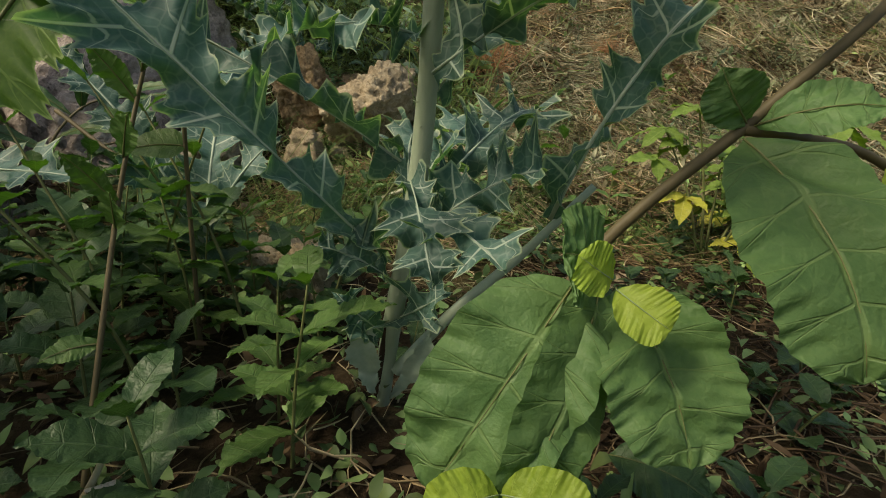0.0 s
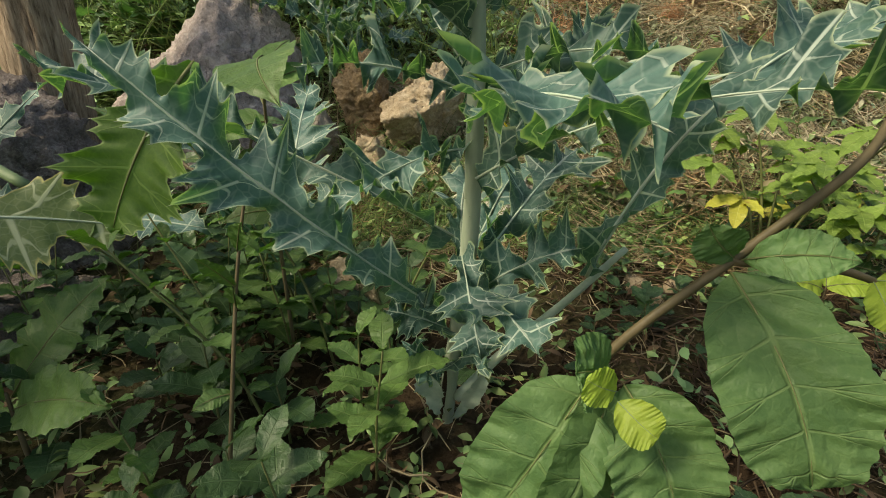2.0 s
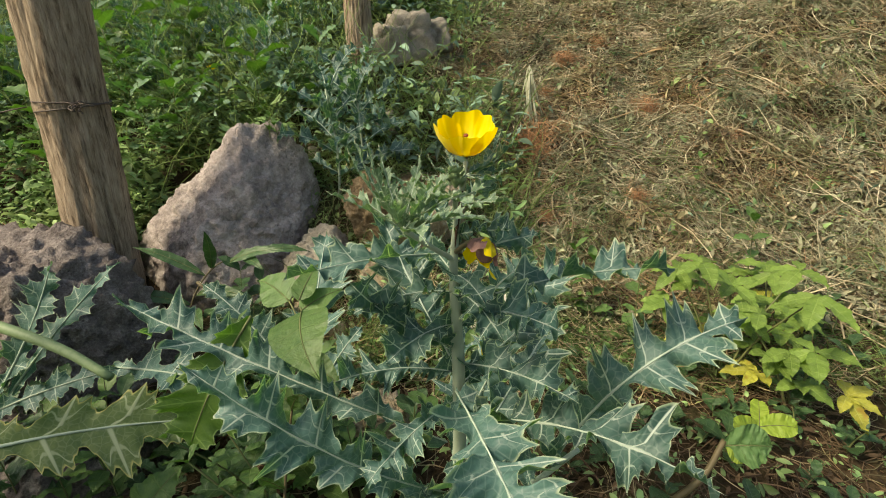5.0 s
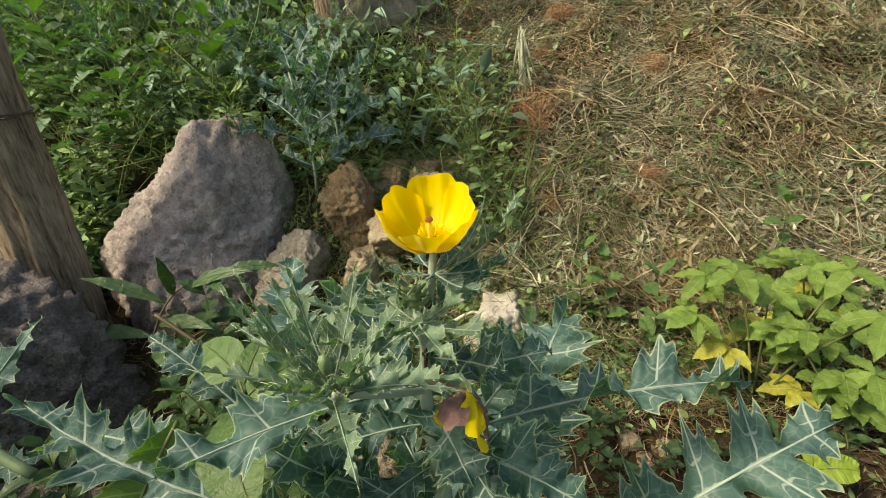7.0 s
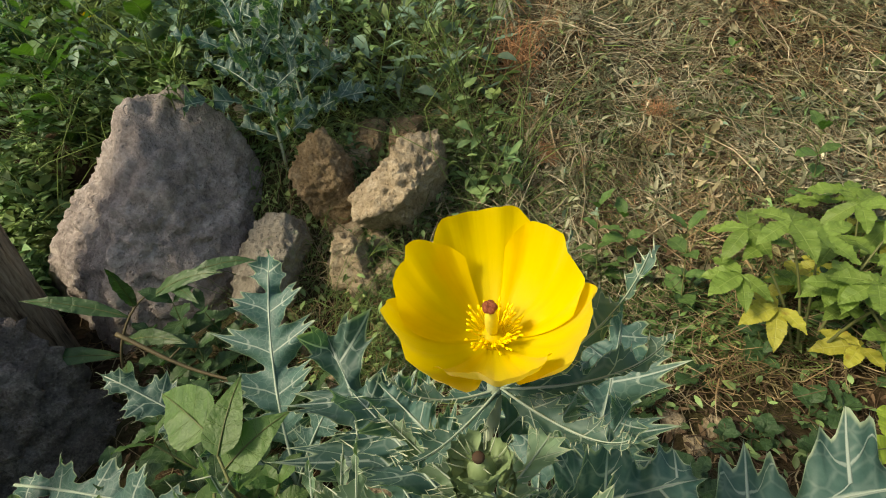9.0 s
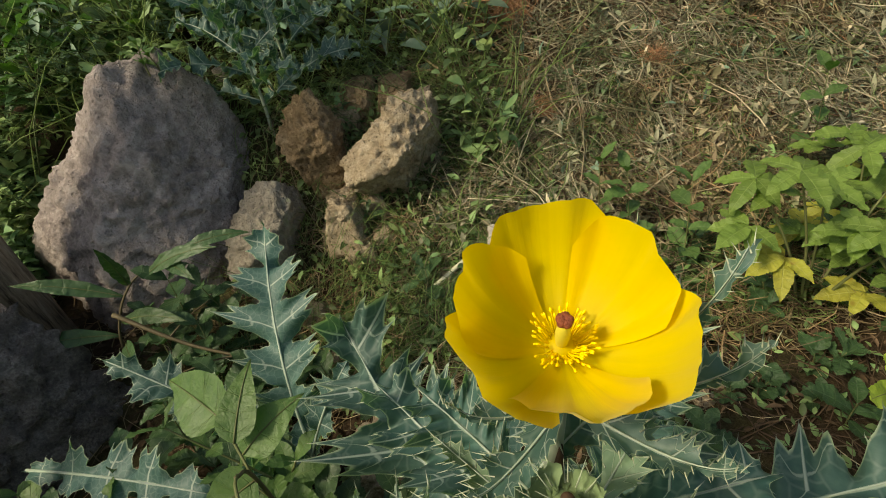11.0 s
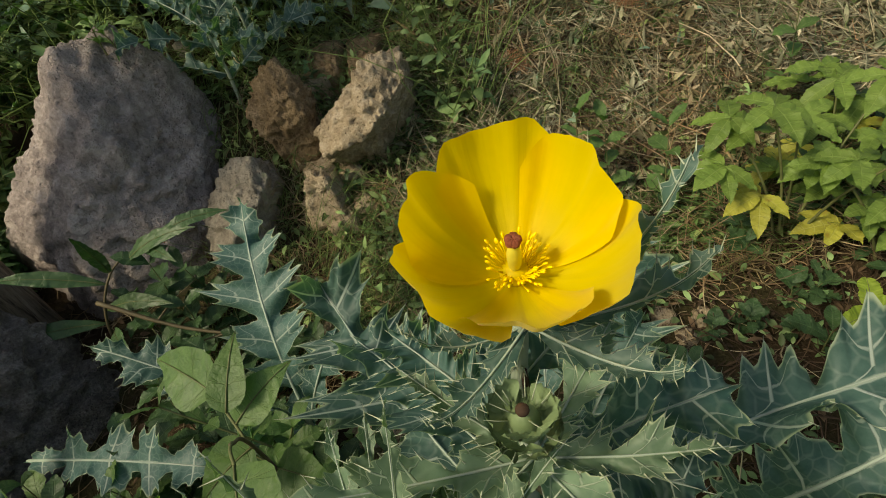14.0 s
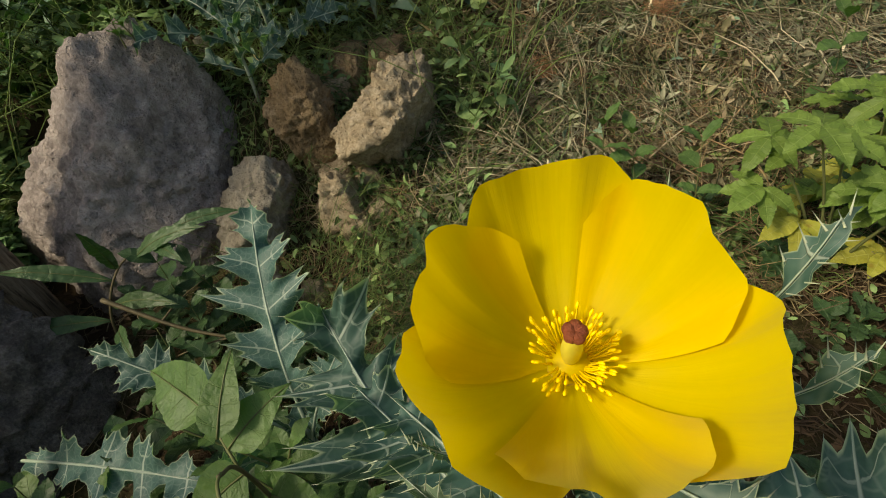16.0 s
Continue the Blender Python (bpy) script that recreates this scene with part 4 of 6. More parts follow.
# spiny rosette round a bud, to the side of the flower
C = np.array([-0.030, 0.272, 0.512])
rosette = part("bud_shoot", mesh_of("bud_shoot", *tube(curve_through([rel((0.002, 0.326, 0.455)), rel((-0.012, 0.300, 0.475)), rel(C - [0, 0, 0.012])], 12), 0.0022, 8), STEM), poppy)
for i in range(20):
    th = i * 2.4
    k = ((i * 7) % 10) / 9
    out = 0.066 - 0.036 * k
    tip = C + np.array([math.cos(th) * out, math.sin(th) * out * 0.9, -0.006 + 0.058 * k])
    leaf(rosette, rel(C + [math.cos(th) * 0.003, math.sin(th) * 0.003, -0.014 + 0.008 * k]), rel(tip), (math.cos(th) * 0.007 * k, math.sin(th) * 0.007 * k, 0.010 - 0.012 * k), 0.0115 - 0.004 * k, (-math.cos(th) * 0.6 * k, -math.sin(th) * 0.6 * k - 0.1, 1), POPPY_YOUNG, name="bract", few=True, lobes=4, depth=0.88, skew=1.1, seed=80 + i, spine=0.0028, rib=0.0004, shape="bract", fold=0.5, ripple=0.14, across=4, per=16)
part("bud", mesh_of("bud", *ball(rel(C + [0, 0, 0.004]), (0.0, -0.1, 1), 0.0030, 0.006, ridge=0.06), BUD), rosette, "green spiny flower bud")
tagged(part("bristle", mesh_of("bristle", *horns(rel(C), (0, 0, 1), 12, 0.008, 0.010, 0.9, 5, 0.00026), SPINE), rosette), kind="stuff")

# small bud right under the flower
C2 = np.array([0.007, 0.306, 0.530])
shoot2 = part("bud_shoot", mesh_of("bud_shoot", *tube(curve_through([rel((0.004, 0.328, 0.480)), rel((0.005, 0.316, 0.505)), rel(C2 - [0, 0, 0.010])], 10), 0.0022, 8), STEM), poppy)
part("bud", mesh_of("bud", *ball(rel(C2), (0.0, -0.2, 1), 0.0036, 0.0080, ridge=0.06), BUD), shoot2, "pale green spiny flower bud")
for i in range(40):
    th, k = i * 2.4, (i % 8) / 7
    b = C2 + np.array([math.cos(th) * 0.0042, math.sin(th) * 0.0042, -0.007 + 0.012 * k])
    leaf(shoot2, rel(b), rel(b + [math.cos(th) * 0.0035, math.sin(th) * 0.0035 - 0.001, 0.006]), (math.cos(th) * 0.002, math.sin(th) * 0.002, -0.001), 0.0024, (-math.cos(th), -math.sin(th), 0.6), BUD, name="scale", shape="lance", lobes=2, depth=0.0, seed=i, rib=0.0, across=2, per=4)
tagged(part("bristle", mesh_of("bristle", *horns(rel(C2), (0, -0.2, 1), 26, 0.0060, 0.006, 0.9, 6, 0.00022), SPINE), shoot2), kind="stuff")
part("bud_tip", mesh_of("bud_tip", *ball(rel(C2 + [0.0, -0.002, 0.0098]), (0, -0.2, 1), 0.0015, 0.0012), SCAR), shoot2, "dark brown bud tip")
for i, (dx, dy, dz) in enumerate([(-0.058, -0.012, 0.016), (-0.040, -0.030, 0.0), (0.022, -0.034, -0.008), (0.044, -0.006, -0.010), (-0.03, 0.024, 0.004), (0.03, 0.03, 0.0)]):
    leaf(shoot2, rel(C2 - [0, 0, 0.016]), rel(C2 + [dx, dy, dz - 0.006]), (0, 0, -0.004), 0.010, (0, -0.1, 1), POPPY_YOUNG, name="bract", lobes=3, depth=0.82, skew=1.0, seed=100 + i, spine=0.0028, rib=0.0004, shape="bract", fold=0.4, ripple=0.2, across=3, per=12)

# faded flower
C3 = np.array([0.030, 0.287, 0.478])
faded = part("faded_flower", mesh_of("faded_flower", *ball(rel(C3), (0.3, -0.2, -0.9), 0.0070, 0.010, ridge=0.18), WITHERED), poppy, "withered purple-brown flower with yellow petal scraps")
for i, (tn, ml) in enumerate(((20, WITHERED), (140, WITHERED), (250, PETAL), (320, PETAL), (80, PETAL))):
    q, f, uv = petal_mesh(tn, 40, 0.0135, 0.018, 520 + i, 0.0, 14, 10)
    q = q + 0.0022 * np.array([noise.noise_vector(Vector(a * 260 + i)) for a in q])
    part("petal", mesh_of("petal", q @ np.array(Euler((2.5, 0.5, 0.3)).to_matrix()).T + rel(C3 + [0.0, 0.0, 0.010]), f, ml, uv), faded)
part("pedicel", mesh_of("pedicel", *tube(curve_through([rel((0.003, 0.325, 0.462)), rel((0.016, 0.304, 0.478)), rel(C3 + [-0.002, 0.002, 0.008])], 10), 0.0022, 8), BROWN_STEM), faded)


FLOWER = np.array([0.013, 0.338, 0.5440])
FTURN = Euler((radians(19), radians(2), 0)).to_matrix()  # leans towards the first camera


def put(v, centre=FLOWER):
    return np.asarray(v) @ np.array(FTURN).T + rel(centre)


flower = new("flower", mesh_of("flower", *[(lambda q: (put(q[0]), q[1]))(ball((0, 0, 0.001), (0, 0, 1), 0.0042, 0.0035, n=8))][0], PETAL))
flower.parent = poppy
tagged(flower, "open cup-shaped bright yellow flower")
for i in range(6):
    turn = 90 + 60 * i
    outer = i % 2 == 0
    v, f, uv = petal_mesh(turn, 46 if outer else 43, 0.0256 if outer else 0.0248, 0.028 if outer else 0.0275, 200 + i, 0.0, inner=0.0 if outer else 0.0012)
    part("petal", mesh_of("petal", put(v), f, PETAL, uv), flower)
rng = np.random.default_rng(7)
for i in range(72):
    th = rng.uniform(0, 6.28)
    r0, r1 = rng.uniform(0.0015, 0.003), rng.uniform(0.0050, 0.0088)
    h = rng.uniform(0.0055, 0.0090)
    a = np.array([r0 * math.cos(th), r0 * math.sin(th), 0.003])
    b = np.array([r1 * math.cos(th + 0.1), r1 * math.sin(th + 0.1), h])
    fil = tube([a, (a + b) / 2 + [0, 0, -0.001], b], [0.00022, 0.00018, 0.00014], 4)
    ant = ball(b, (math.cos(th), math.sin(th), 0.7), 0.00036, 0.0008, n=5, m=6)
    v, f = join([fil, ant])
    part("stamen", mesh_of("stamen", put(v), f, STAMEN), flower)
part("pistil", mesh_of("pistil", put(ball((0, 0, 0.008), (0, 0, 1), 0.0018, 0.0072)[0]), ball((0, 0, 0.008), (0, 0, 1), 0.0018, 0.0072)[1], PISTIL), flower)
stg = [ball((0.0008 * math.cos(a), 0.0008 * math.sin(a), 0.0166), (math.cos(a), math.sin(a), 0.4), 0.0012, 0.0013, n=6, m=7) for a in np.arange(5) * 1.2566]
v, f = join(stg)
part("stigma", mesh_of("stigma", put(v), f, STIGMA), flower, "dark red stigma")
for i, (dx, dy, dz, w) in enumerate([(0.044, 0.004, 0.022, 0.013), (0.046, -0.008, 0.002, 0.012), (0.030, -0.030, -0.008, 0.009), (-0.030, -0.010, 0.000, 0.006), (-0.028, -0.028, -0.012, 0.009), (0.028, 0.030, 0.014, 0.010), (-0.020, 0.030, 0.0, 0.009)]):
    leaf(flower, rel(FLOWER - [0, 0.003, 0.017]), rel(FLOWER + [dx, dy, dz]), (dx * 0.30, dy * 0.30, -0.010), w, (-dx * 8, -dy * 8, 1), POPPY, name="bract", lobes=3, depth=0.82, skew=1.0, seed=120 + i, spine=0.0028, rib=0.0004, shape="bract", fold=0.4, across=3, per=12)
for q, s in (((0.020, 0.423, 0.311), 0.014), ((0.034, 0.283, 0.468), 0.010)):
    v, f, uv = petal_mesh(0, 30, s, s * 0.8, 230, 0.0, 12, 8)
    part("petal_scrap", mesh_of("petal_scrap", v @ np.array(Euler((0.7, 1.9, 0.6)).to_matrix()).T + rel(q), f, PETAL, uv), poppy, "loose yellow petal")


# ---- more spiny-leaved plants ----
def small_poppy(at, leaves, label, mat=POPPY, group="small poppies"):
    at = np.array(at)
    ob = thing("prickly_poppy", tuple(at), label, "plant", group)
    part("stem", mesh_of("stem", *tube([(0, 0, -0.02), (0.003, 0.0, 0.02), (0.0, 0.004, 0.06)], [0.005, 0.005, 0.003], 8), STEM), ob)
    for i, (a, b, bow, w, face, k) in enumerate(leaves):
        m, lab = (POPPY_OLD, "yellowing spiny leaf with pale veins") if mat == "old" and i < 1 else (POPPY, "")
        leaf(ob, np.array(a) - at, np.array(b) - at, bow, w, face, m, lobes=k, depth=0.7 if m is POPPY_OLD else 0.8, skew=0.5, seed=int(300 + 1000 * abs(at[0])) + i, spine=0.006, rib=0.0024, fold=0.12, ripple=0.05 if m is POPPY_OLD else 0.13, across=4, label=lab)
    return ob


small_poppy((-0.29, 0.62, 0.03), [
    ((-0.285, 0.620, 0.06), (-0.314, 0.836, 0.312), (0.0, -0.06, 0.03), 0.080, (0.1, -0.85, 0.5), 6),
    ((-0.290, 0.620, 0.06), (-0.47, 0.64, 0.285), (0.02, -0.02, 0.06), 0.045, (0.1, -0.6, 0.8), 5),
    ((-0.290, 0.620, 0.06), (-0.20, 0.66, 0.20), (0.0, -0.02, 0.03), 0.035, (0.1, -0.6, 0.8), 4),
    ((-0.290, 0.620, 0.06), (-0.33, 0.52, 0.19), (0.0, -0.02, 0.03), 0.032, (0.1, -0.7, 0.8), 4)], "young prickly poppy with grey-green spiny leaves before the boulder")
small_poppy((-0.80, 0.42, 0.0), [
    ((-0.57, 0.285, 0.225), (-0.340, 0.412, 0.195), (0.0, -0.01, 0.030), 0.066, (0.05, -0.80, 0.65), 4),
    ((-0.68, 0.62, 0.12), (-0.355, 0.535, 0.150), (0.0, 0.0, 0.02), 0.060, (0.0, -0.5, 0.85), 5),
    ((-0.78, 0.45, 0.12), (-0.53, 0.50, 0.205), (0.0, 0.0, 0.02), 0.034, (0.1, -0.7, 0.7), 6),
    ((-0.79, 0.50, 0.12), (-0.67, 0.57, 0.35), (0.04, 0.0, 0.02), 0.045, (0.2, -0.7, 0.7), 5),
    ((-0.77, 0.50, 0.12), (-0.60, 0.62, 0.33), (0.0, 0.0, 0.02), 0.035, (0.1, -0.7, 0.8), 4)], "prickly poppy with one large yellowing leaf over a rock", "old")
part_stalk = thing("cut_stalk", (-0.60, 0.47, 0.26), "thick pale yellow-green leaf stalk over a rock", "plant")
part("rib", mesh_of("rib", *tube(curve_through([(-0.16, 0.02, 0.035), (0.0, 0.0, 0.0), (0.10, -0.02, -0.035)], 12), np.linspace(0.009, 0.006, 12), 10), BUD), part_stalk)
for px, py, n in [(-0.95, 2.0, 6), (-1.35, 2.1, 6), (-0.75, 2.6, 6), (-1.7, 2.6, 6), (-1.1, 3.0, 6), (-0.5, 3.1, 6), (-2.1, 2.2, 6)]:
    pz = float(height(px, py))
    ls = []
    for i in range(n):
        th = 6.28 * i / n + px * 5
        big = 1.5 if n > 9 else 1.0
        rr = random.uniform(0.05, 0.12) * big
        ls.append(((px, py, pz + 0.04), (px + rr * math.cos(th), py + rr * math.sin(th), pz + big * random.uniform(0.10, 0.21)), (0, 0, 0.03), random.uniform(0.024, 0.036) * (1.25 if n > 9 else 1), (0, -0.7, 0.7), 5))
    small_poppy((px, py, pz), ls, "small grey-green spiny poppy among weeds on the bank", group="poppies on the bank")

# ---- broad-leaved weed in front ----
BASE = np.array([0.035, 0.275, -0.015])
broad = thing("broadleaf_weed", tuple(BASE), "sprawling weed with brown stem and broad quilted green leaves", "plant")


def br(p):
    return np.asarray(p, float) - BASE


part("stem", mesh_of("stem", *tube(curve_through([br((0.035, 0.275, -0.02)), br((0.060, 0.258, 0.11)), br((0.090, 0.245, 0.19)), br((0.148, 0.249, 0.251)), br((0.194, 0.249, 0.302)), br((0.218, 0.268, 0.328))], 40), np.linspace(0.0036, 0.0022, 40), 10), BROWN_STEM), broad)
part("branch", mesh_of("branch", *tube(curve_through([br((0.148, 0.249, 0.251)), br((0.180, 0.252, 0.248)), br((0.210, 0.257, 0.244)), br((0.235, 0.262, 0.235))], 20), np.linspace(0.0032, 0.002, 20), 8), BROWN_STEM), broad)
BROAD_LEAVES = [
    ((0.146, 0.243, 0.246), (0.172, 0.178, 0.165), (0.004, -0.03, 0.010), 0.034, (-0.05, -0.95, 0.35), "round", BROAD),
    ((0.078, 0.232, 0.178), (0.018, 0.205, 0.080), (0.0, -0.02, 0.018), 0.035, (-0.1, -0.9, 0.5), "round", BROAD),
    ((0.088, 0.228, 0.176), (0.052, 0.190, 0.080), (0.004, -0.015, 0.012), 0.021, (0.3, -0.9, 0.4), "round", BROAD),
    ((0.098, 0.235, 0.175), (0.126, 0.192, 0.112), (0.006, -0.012, 0.012), 0.032, (0.1, -0.9, 0.5), "round", BROAD),
    ((0.086, 0.232, 0.185), (0.066, 0.214, 0.196), (0.0, -0.006, 0.006), 0.022, (0.0, -0.9, 0.4), "round", BROAD),
    ((0.088, 0.214, 0.186), (0.070, 0.206, 0.198), (0.0, -0.004, 0.0), 0.0115, (0.0, -0.9, 0.4), "round", BROAD_YELLOW),
    ((0.088, 0.208, 0.184), (0.106, 0.193, 0.174), (0.0, -0.004, 0.0), 0.0120, (0.0, -0.9, 0.4), "round", BROAD_YELLOW),
    ((0.046, 0.186, 0.098), (0.016, 0.176, 0.094), (0.0, -0.004, 0.006), 0.0135, (0.0, -0.8, 0.6), "round", BROAD_YELLOW),
    ((0.047, 0.186, 0.098), (0.080, 0.172, 0.102), (0.0, -0.004, 0.006), 0.0140, (0.0, -0.8, 0.6), "round", BROAD_YELLOW),
    ((0.150, 0.249, 0.252), (0.128, 0.240, 0.275), (-0.006, -0.008, 0.0), 0.014, (-0.5, -0.8, 0.3), "ovate", BROAD),
    ((0.152, 0.247, 0.252), (0.195, 0.225, 0.262), (0.0, -0.008, 0.01), 0.014, (0.1, -0.8, 0.6), "ovate", BROAD),
    ((0.228, 0.260, 0.238), (0.238, 0.245, 0.212), (0.0, -0.006, 0.0), 0.012, (0.0, -0.9, 0.4), "ovate", BROAD_YELLOW),
    ((0.230, 0.260, 0.238), (0.262, 0.250, 0.245), (0.0, -0.006, 0.0), 0.012, (0.0, -0.9, 0.4), "ovate", BROAD_YELLOW),
    ((0.216, 0.266, 0.325), (0.250, 0.262, 0.330), (0.0, -0.006, 0.006), 0.017, (0.0, -0.9, 0.4), "ovate", BROAD),
    ((0.218, 0.268, 0.328), (0.238, 0.262, 0.315), (0.0, -0.006, 0.006), 0.011, (0.0, -0.9, 0.4), "ovate", BROAD_YELLOW),
    ((0.06, 0.26, 0.11), (0.10, 0.24, 0.06), (0.0, -0.01, 0.01), 0.026, (0.2, -0.8, 0.5), "ovate", BROAD),
    ((0.14, 0.30, 0.03), (0.20, 0.27, 0.02), (0.0, -0.01, 0.02), 0.026, (0.2, -0.6, 0.8), "ovate", WEED_DARK),
]
for i, (a, b, bow, w, face, shape, mat) in enumerate(BROAD_LEAVES):
    young = mat is BROAD_YELLOW
    leaf(broad, br(a), br(b), bow, w, face, mat, rib=0.0003 if young else 0.0005, ribmat=BUD if young else WEED_STEM, label="young yellow-green leaf" if young else "", shape=shape, lobes=5, depth=0.02, skew=0.35, fold=0.10, ripple=0.06, teeth=0.0, seed=400 + i, across=8, per=14, crinkle=w * (0.012 if young else 0.03))

# ---- weeds from a few patterns ----
def weed(name, label, category, h, pairs, ll, lw, shape, mat, lean=0.15, teeth=0.12, depth=0.05, seed=0, lobes=4, rot=90.0, droop=0.2, top=True, stemr=0.0016, group="", yellow=0):
    """An upright weed with leaves in pairs up its stem, standing at the origin."""
    rng = np.random.default_rng(seed)
    ob = thing(name, (0, 0, 0), label, category, group)
    lx, ly = rng.normal(0, lean, 2) * h
    line = curve_through([(0, 0, -0.015), (lx * 0.3, ly * 0.3, h * 0.45), (lx, ly, h)], 14)
    part("stem", mesh_of("stem", *tube(line, np.linspace(stemr, stemr * 0.5, 14), 6), WEED_STEM), ob)
    for k in range(pairs):
        f = (k + 1.0) / pairs
        q = line[int(2 + f * 11)]
        for sd in range(2):
            th = math.radians(rot * k + 180 * sd + rng.uniform(-25, 25))
            l = ll * rng.uniform(0.7, 1.15) * (1.0 if f < 0.85 else 0.7)
            up = rng.uniform(0.15, 0.65) + (0.4 if f > 0.85 else 0)
            tip = q + np.array([math.cos(th) * l, math.sin(th) * l, l * up - droop * l])
            mm = SHRUB_YELLOW if yellow and rng.random() < yellow else mat
            leaf(ob, q, tip, (0, 0, l * 0.16), lw * l / ll, (0, -0.25, 1), mm, rib=0.0, shape=shape, lobes=lobes, depth=depth, skew=0.4, teeth=teeth, fold=0.22, ripple=0.08, seed=seed * 50 + k * 2 + sd, across=2, per=7)
    return ob


def place(ob, spots, rng, s0=0.8, s1=1.25, first=True):
    """Sets a pattern down at its first spot and copies of it at the others."""
    for i, (x, y) in enumerate(spots):
        z = float(height(x, y)) - 0.004
        m = Matrix.Translation((x, y, z)) @ Matrix.Rotation(rng.uniform(0, 6.28), 4, "Z")
        s = rng.uniform(s0, s1)
        if i == 0:
            target = ob
            ob.matrix_basis = m
        else:
            target = copy_thing(ob, m)
        target.scale = (s, s, s)


def spots_in(n, x0, x1, y0, y1, rng, gap=0.04, ok=None):
    out = []
    for _ in range(n * 30):
        x, y = rng.uniform(x0, x1), rng.uniform(y0, y1)
        if (ok is None or ok(x, y)) and all((x - a) ** 2 + (y - b) ** 2 > gap * gap for a, b in out):
            out.append((x, y))
            if len(out) == n:
                break
    return out


rng = np.random.default_rng(21)
WEEDS = [
    weed("weed", "leafy green weed with toothed oval leaves on bare soil", "plant", 0.15, 5, 0.055, 0.017, "ovate", WEED, seed=1, group="leafy weeds"),
    weed("weed", "low dark green weed with smooth oval leaves", "plant", 0.07, 3, 0.050, 0.017, "ovate", WEED_DARK, seed=2, teeth=0.03, group="low weeds"),
    weed("weed", "tall thin weed with small toothed leaves", "plant", 0.23, 7, 0.040, 0.012, "lance", WEED, seed=3, stemr=0.002, group="tall weeds"),
    # dark leaf colour stands in for the shade at the front left
    weed("weed", "bushy weed with pointed leaves, coloured dark in place of shade", "plant", 0.11, 4, 0.065, 0.020, "ovate", WEED_DARK, seed=4, group="leafy weeds"),
    weed("weed", "low dark weed with lobed leaves", "plant", 0.08, 4, 0.06, 0.022, "poppy", WEED_DARK, seed=5, depth=0.5, group="low weeds"),
]
front_left = lambda x, y: x < -0.075 and not (x < -0.74 and y > 0.5) and y > 0.22 + max(0, x + 0.15) * 1.0
place(WEEDS[0], spots_in(10, -0.75, -0.08, 0.24, 0.62, rng, 0.05, front_left), rng)
place(WEEDS[1], spots_in(16, -0.75, -0.06, 0.20, 0.80, rng, 0.04, front_left), rng)
place(WEEDS[2], [(-0.20, 0.36), (-0.245, 0.40), (-0.30, 0.45), (-0.17, 0.47), (-0.33, 0.58), (-0.24, 0.55), (-0.12, 0.55)], rng, 0.9, 1.15)
place(WEEDS[3], spots_in(6, -0.60, -0.10, 0.24, 0.56, rng, 0.07, front_left), rng)
place(WEEDS[4], spots_in(14, -0.5, 0.7, 0.45, 1.15, rng, 0.06), rng, 0.5, 0.9)
low_right = weed("weed", "low dark weed with oval leaves on littered soil", "plant", 0.05, 3, 0.045, 0.014, "ovate", WEED_DARK, seed=6, teeth=0.05, group="weeds on the right")
place(low_right, spots_in(42, 0.10, 0.95, 0.26, 1.02, rng, 0.04), rng, 0.6, 1.2)

# ---- lime-green shrub with leaves in fives ----
def hand_leaf_shrub(at, h, stems, label, seed, mat=SHRUB, size=0.060):
    rng = np.random.default_rng(seed)
    ob = thing("shrub", at, label, "plant", "lime shrubs")
    for s in range(stems):
        th = rng.uniform(0, 6.28)
        hh = h * rng.uniform(0.55, 1.0)
        lean = hh * rng.uniform(0.15, 0.75)
        line = curve_through([(0, 0, -0.02), (lean * 0.4 * math.cos(th), lean * 0.4 * math.sin(th), hh * 0.5), (lean * math.cos(th), lean * math.sin(th), hh)], 12)
        st = part("stem", mesh_of("stem", *tube(line, np.linspace(0.0026, 0.0012, 12), 6), WEED_STEM), ob)
        for k in range(3):
            q = line[11 - k * 3]
            ph = rng.uniform(0, 6.28)
            end = q + np.array([math.cos(ph), math.sin(ph), 0.25]) * (0.0 if k == 0 else rng.uniform(0.03, 0.06))
            yellow = k == 2 and rng.random() < 0.25
            for f in range(5):
                a = ph + (f - 2) * (1.2566 if k == 0 else 0.85)
                l = size * rng.uniform(0.75, 1.1) * (1.0 if f == 2 or k == 0 else 0.85)
                tip = end + np.array([math.cos(a) * l, math.sin(a) * l, l * rng.uniform(-0.75, 0.15)])
                leaf(ob, end, tip, (0, 0, l * 0.12), l * 0.25, (0, -0.3, 1), SHRUB_YELLOW if yellow else mat, rib=0.0, shape="ovate", lobes=5, depth=0.03, skew=0.4, teeth=0.17, fold=0.2, ripple=0.10, seed=seed * 90 + s * 20 + k * 5 + f, across=2, per=6)
    return ob


hand_leaf_shrub((0.46, 0.80, 0.01), 0.27, 5, "lime-green shrub with leaves in fives and yellow lower leaves", 1)
hand_leaf_shrub((0.56, 0.72, 0.0), 0.20, 3, "lime-green shrub with leaves in fives and yellow lower leaves", 2)
hand_leaf_shrub((0.60, 0.92, 0.02), 0.18, 3, "lime-green shrub with leaves in fives at the foot of the bank", 3)
sap = weed("seedling", "thin upright seedling with green leaves among cut stalks", "plant", 0.20, 4, 0.05, 0.017, "ovate", WEED, seed=9, group="seedlings", lean=0.05)
place(sap, [(0.63, 1.10), (0.60, 1.42), (0.33, 0.93), (0.25, 0.98), (0.20, 1.00)], rng, 0.5, 1.1)


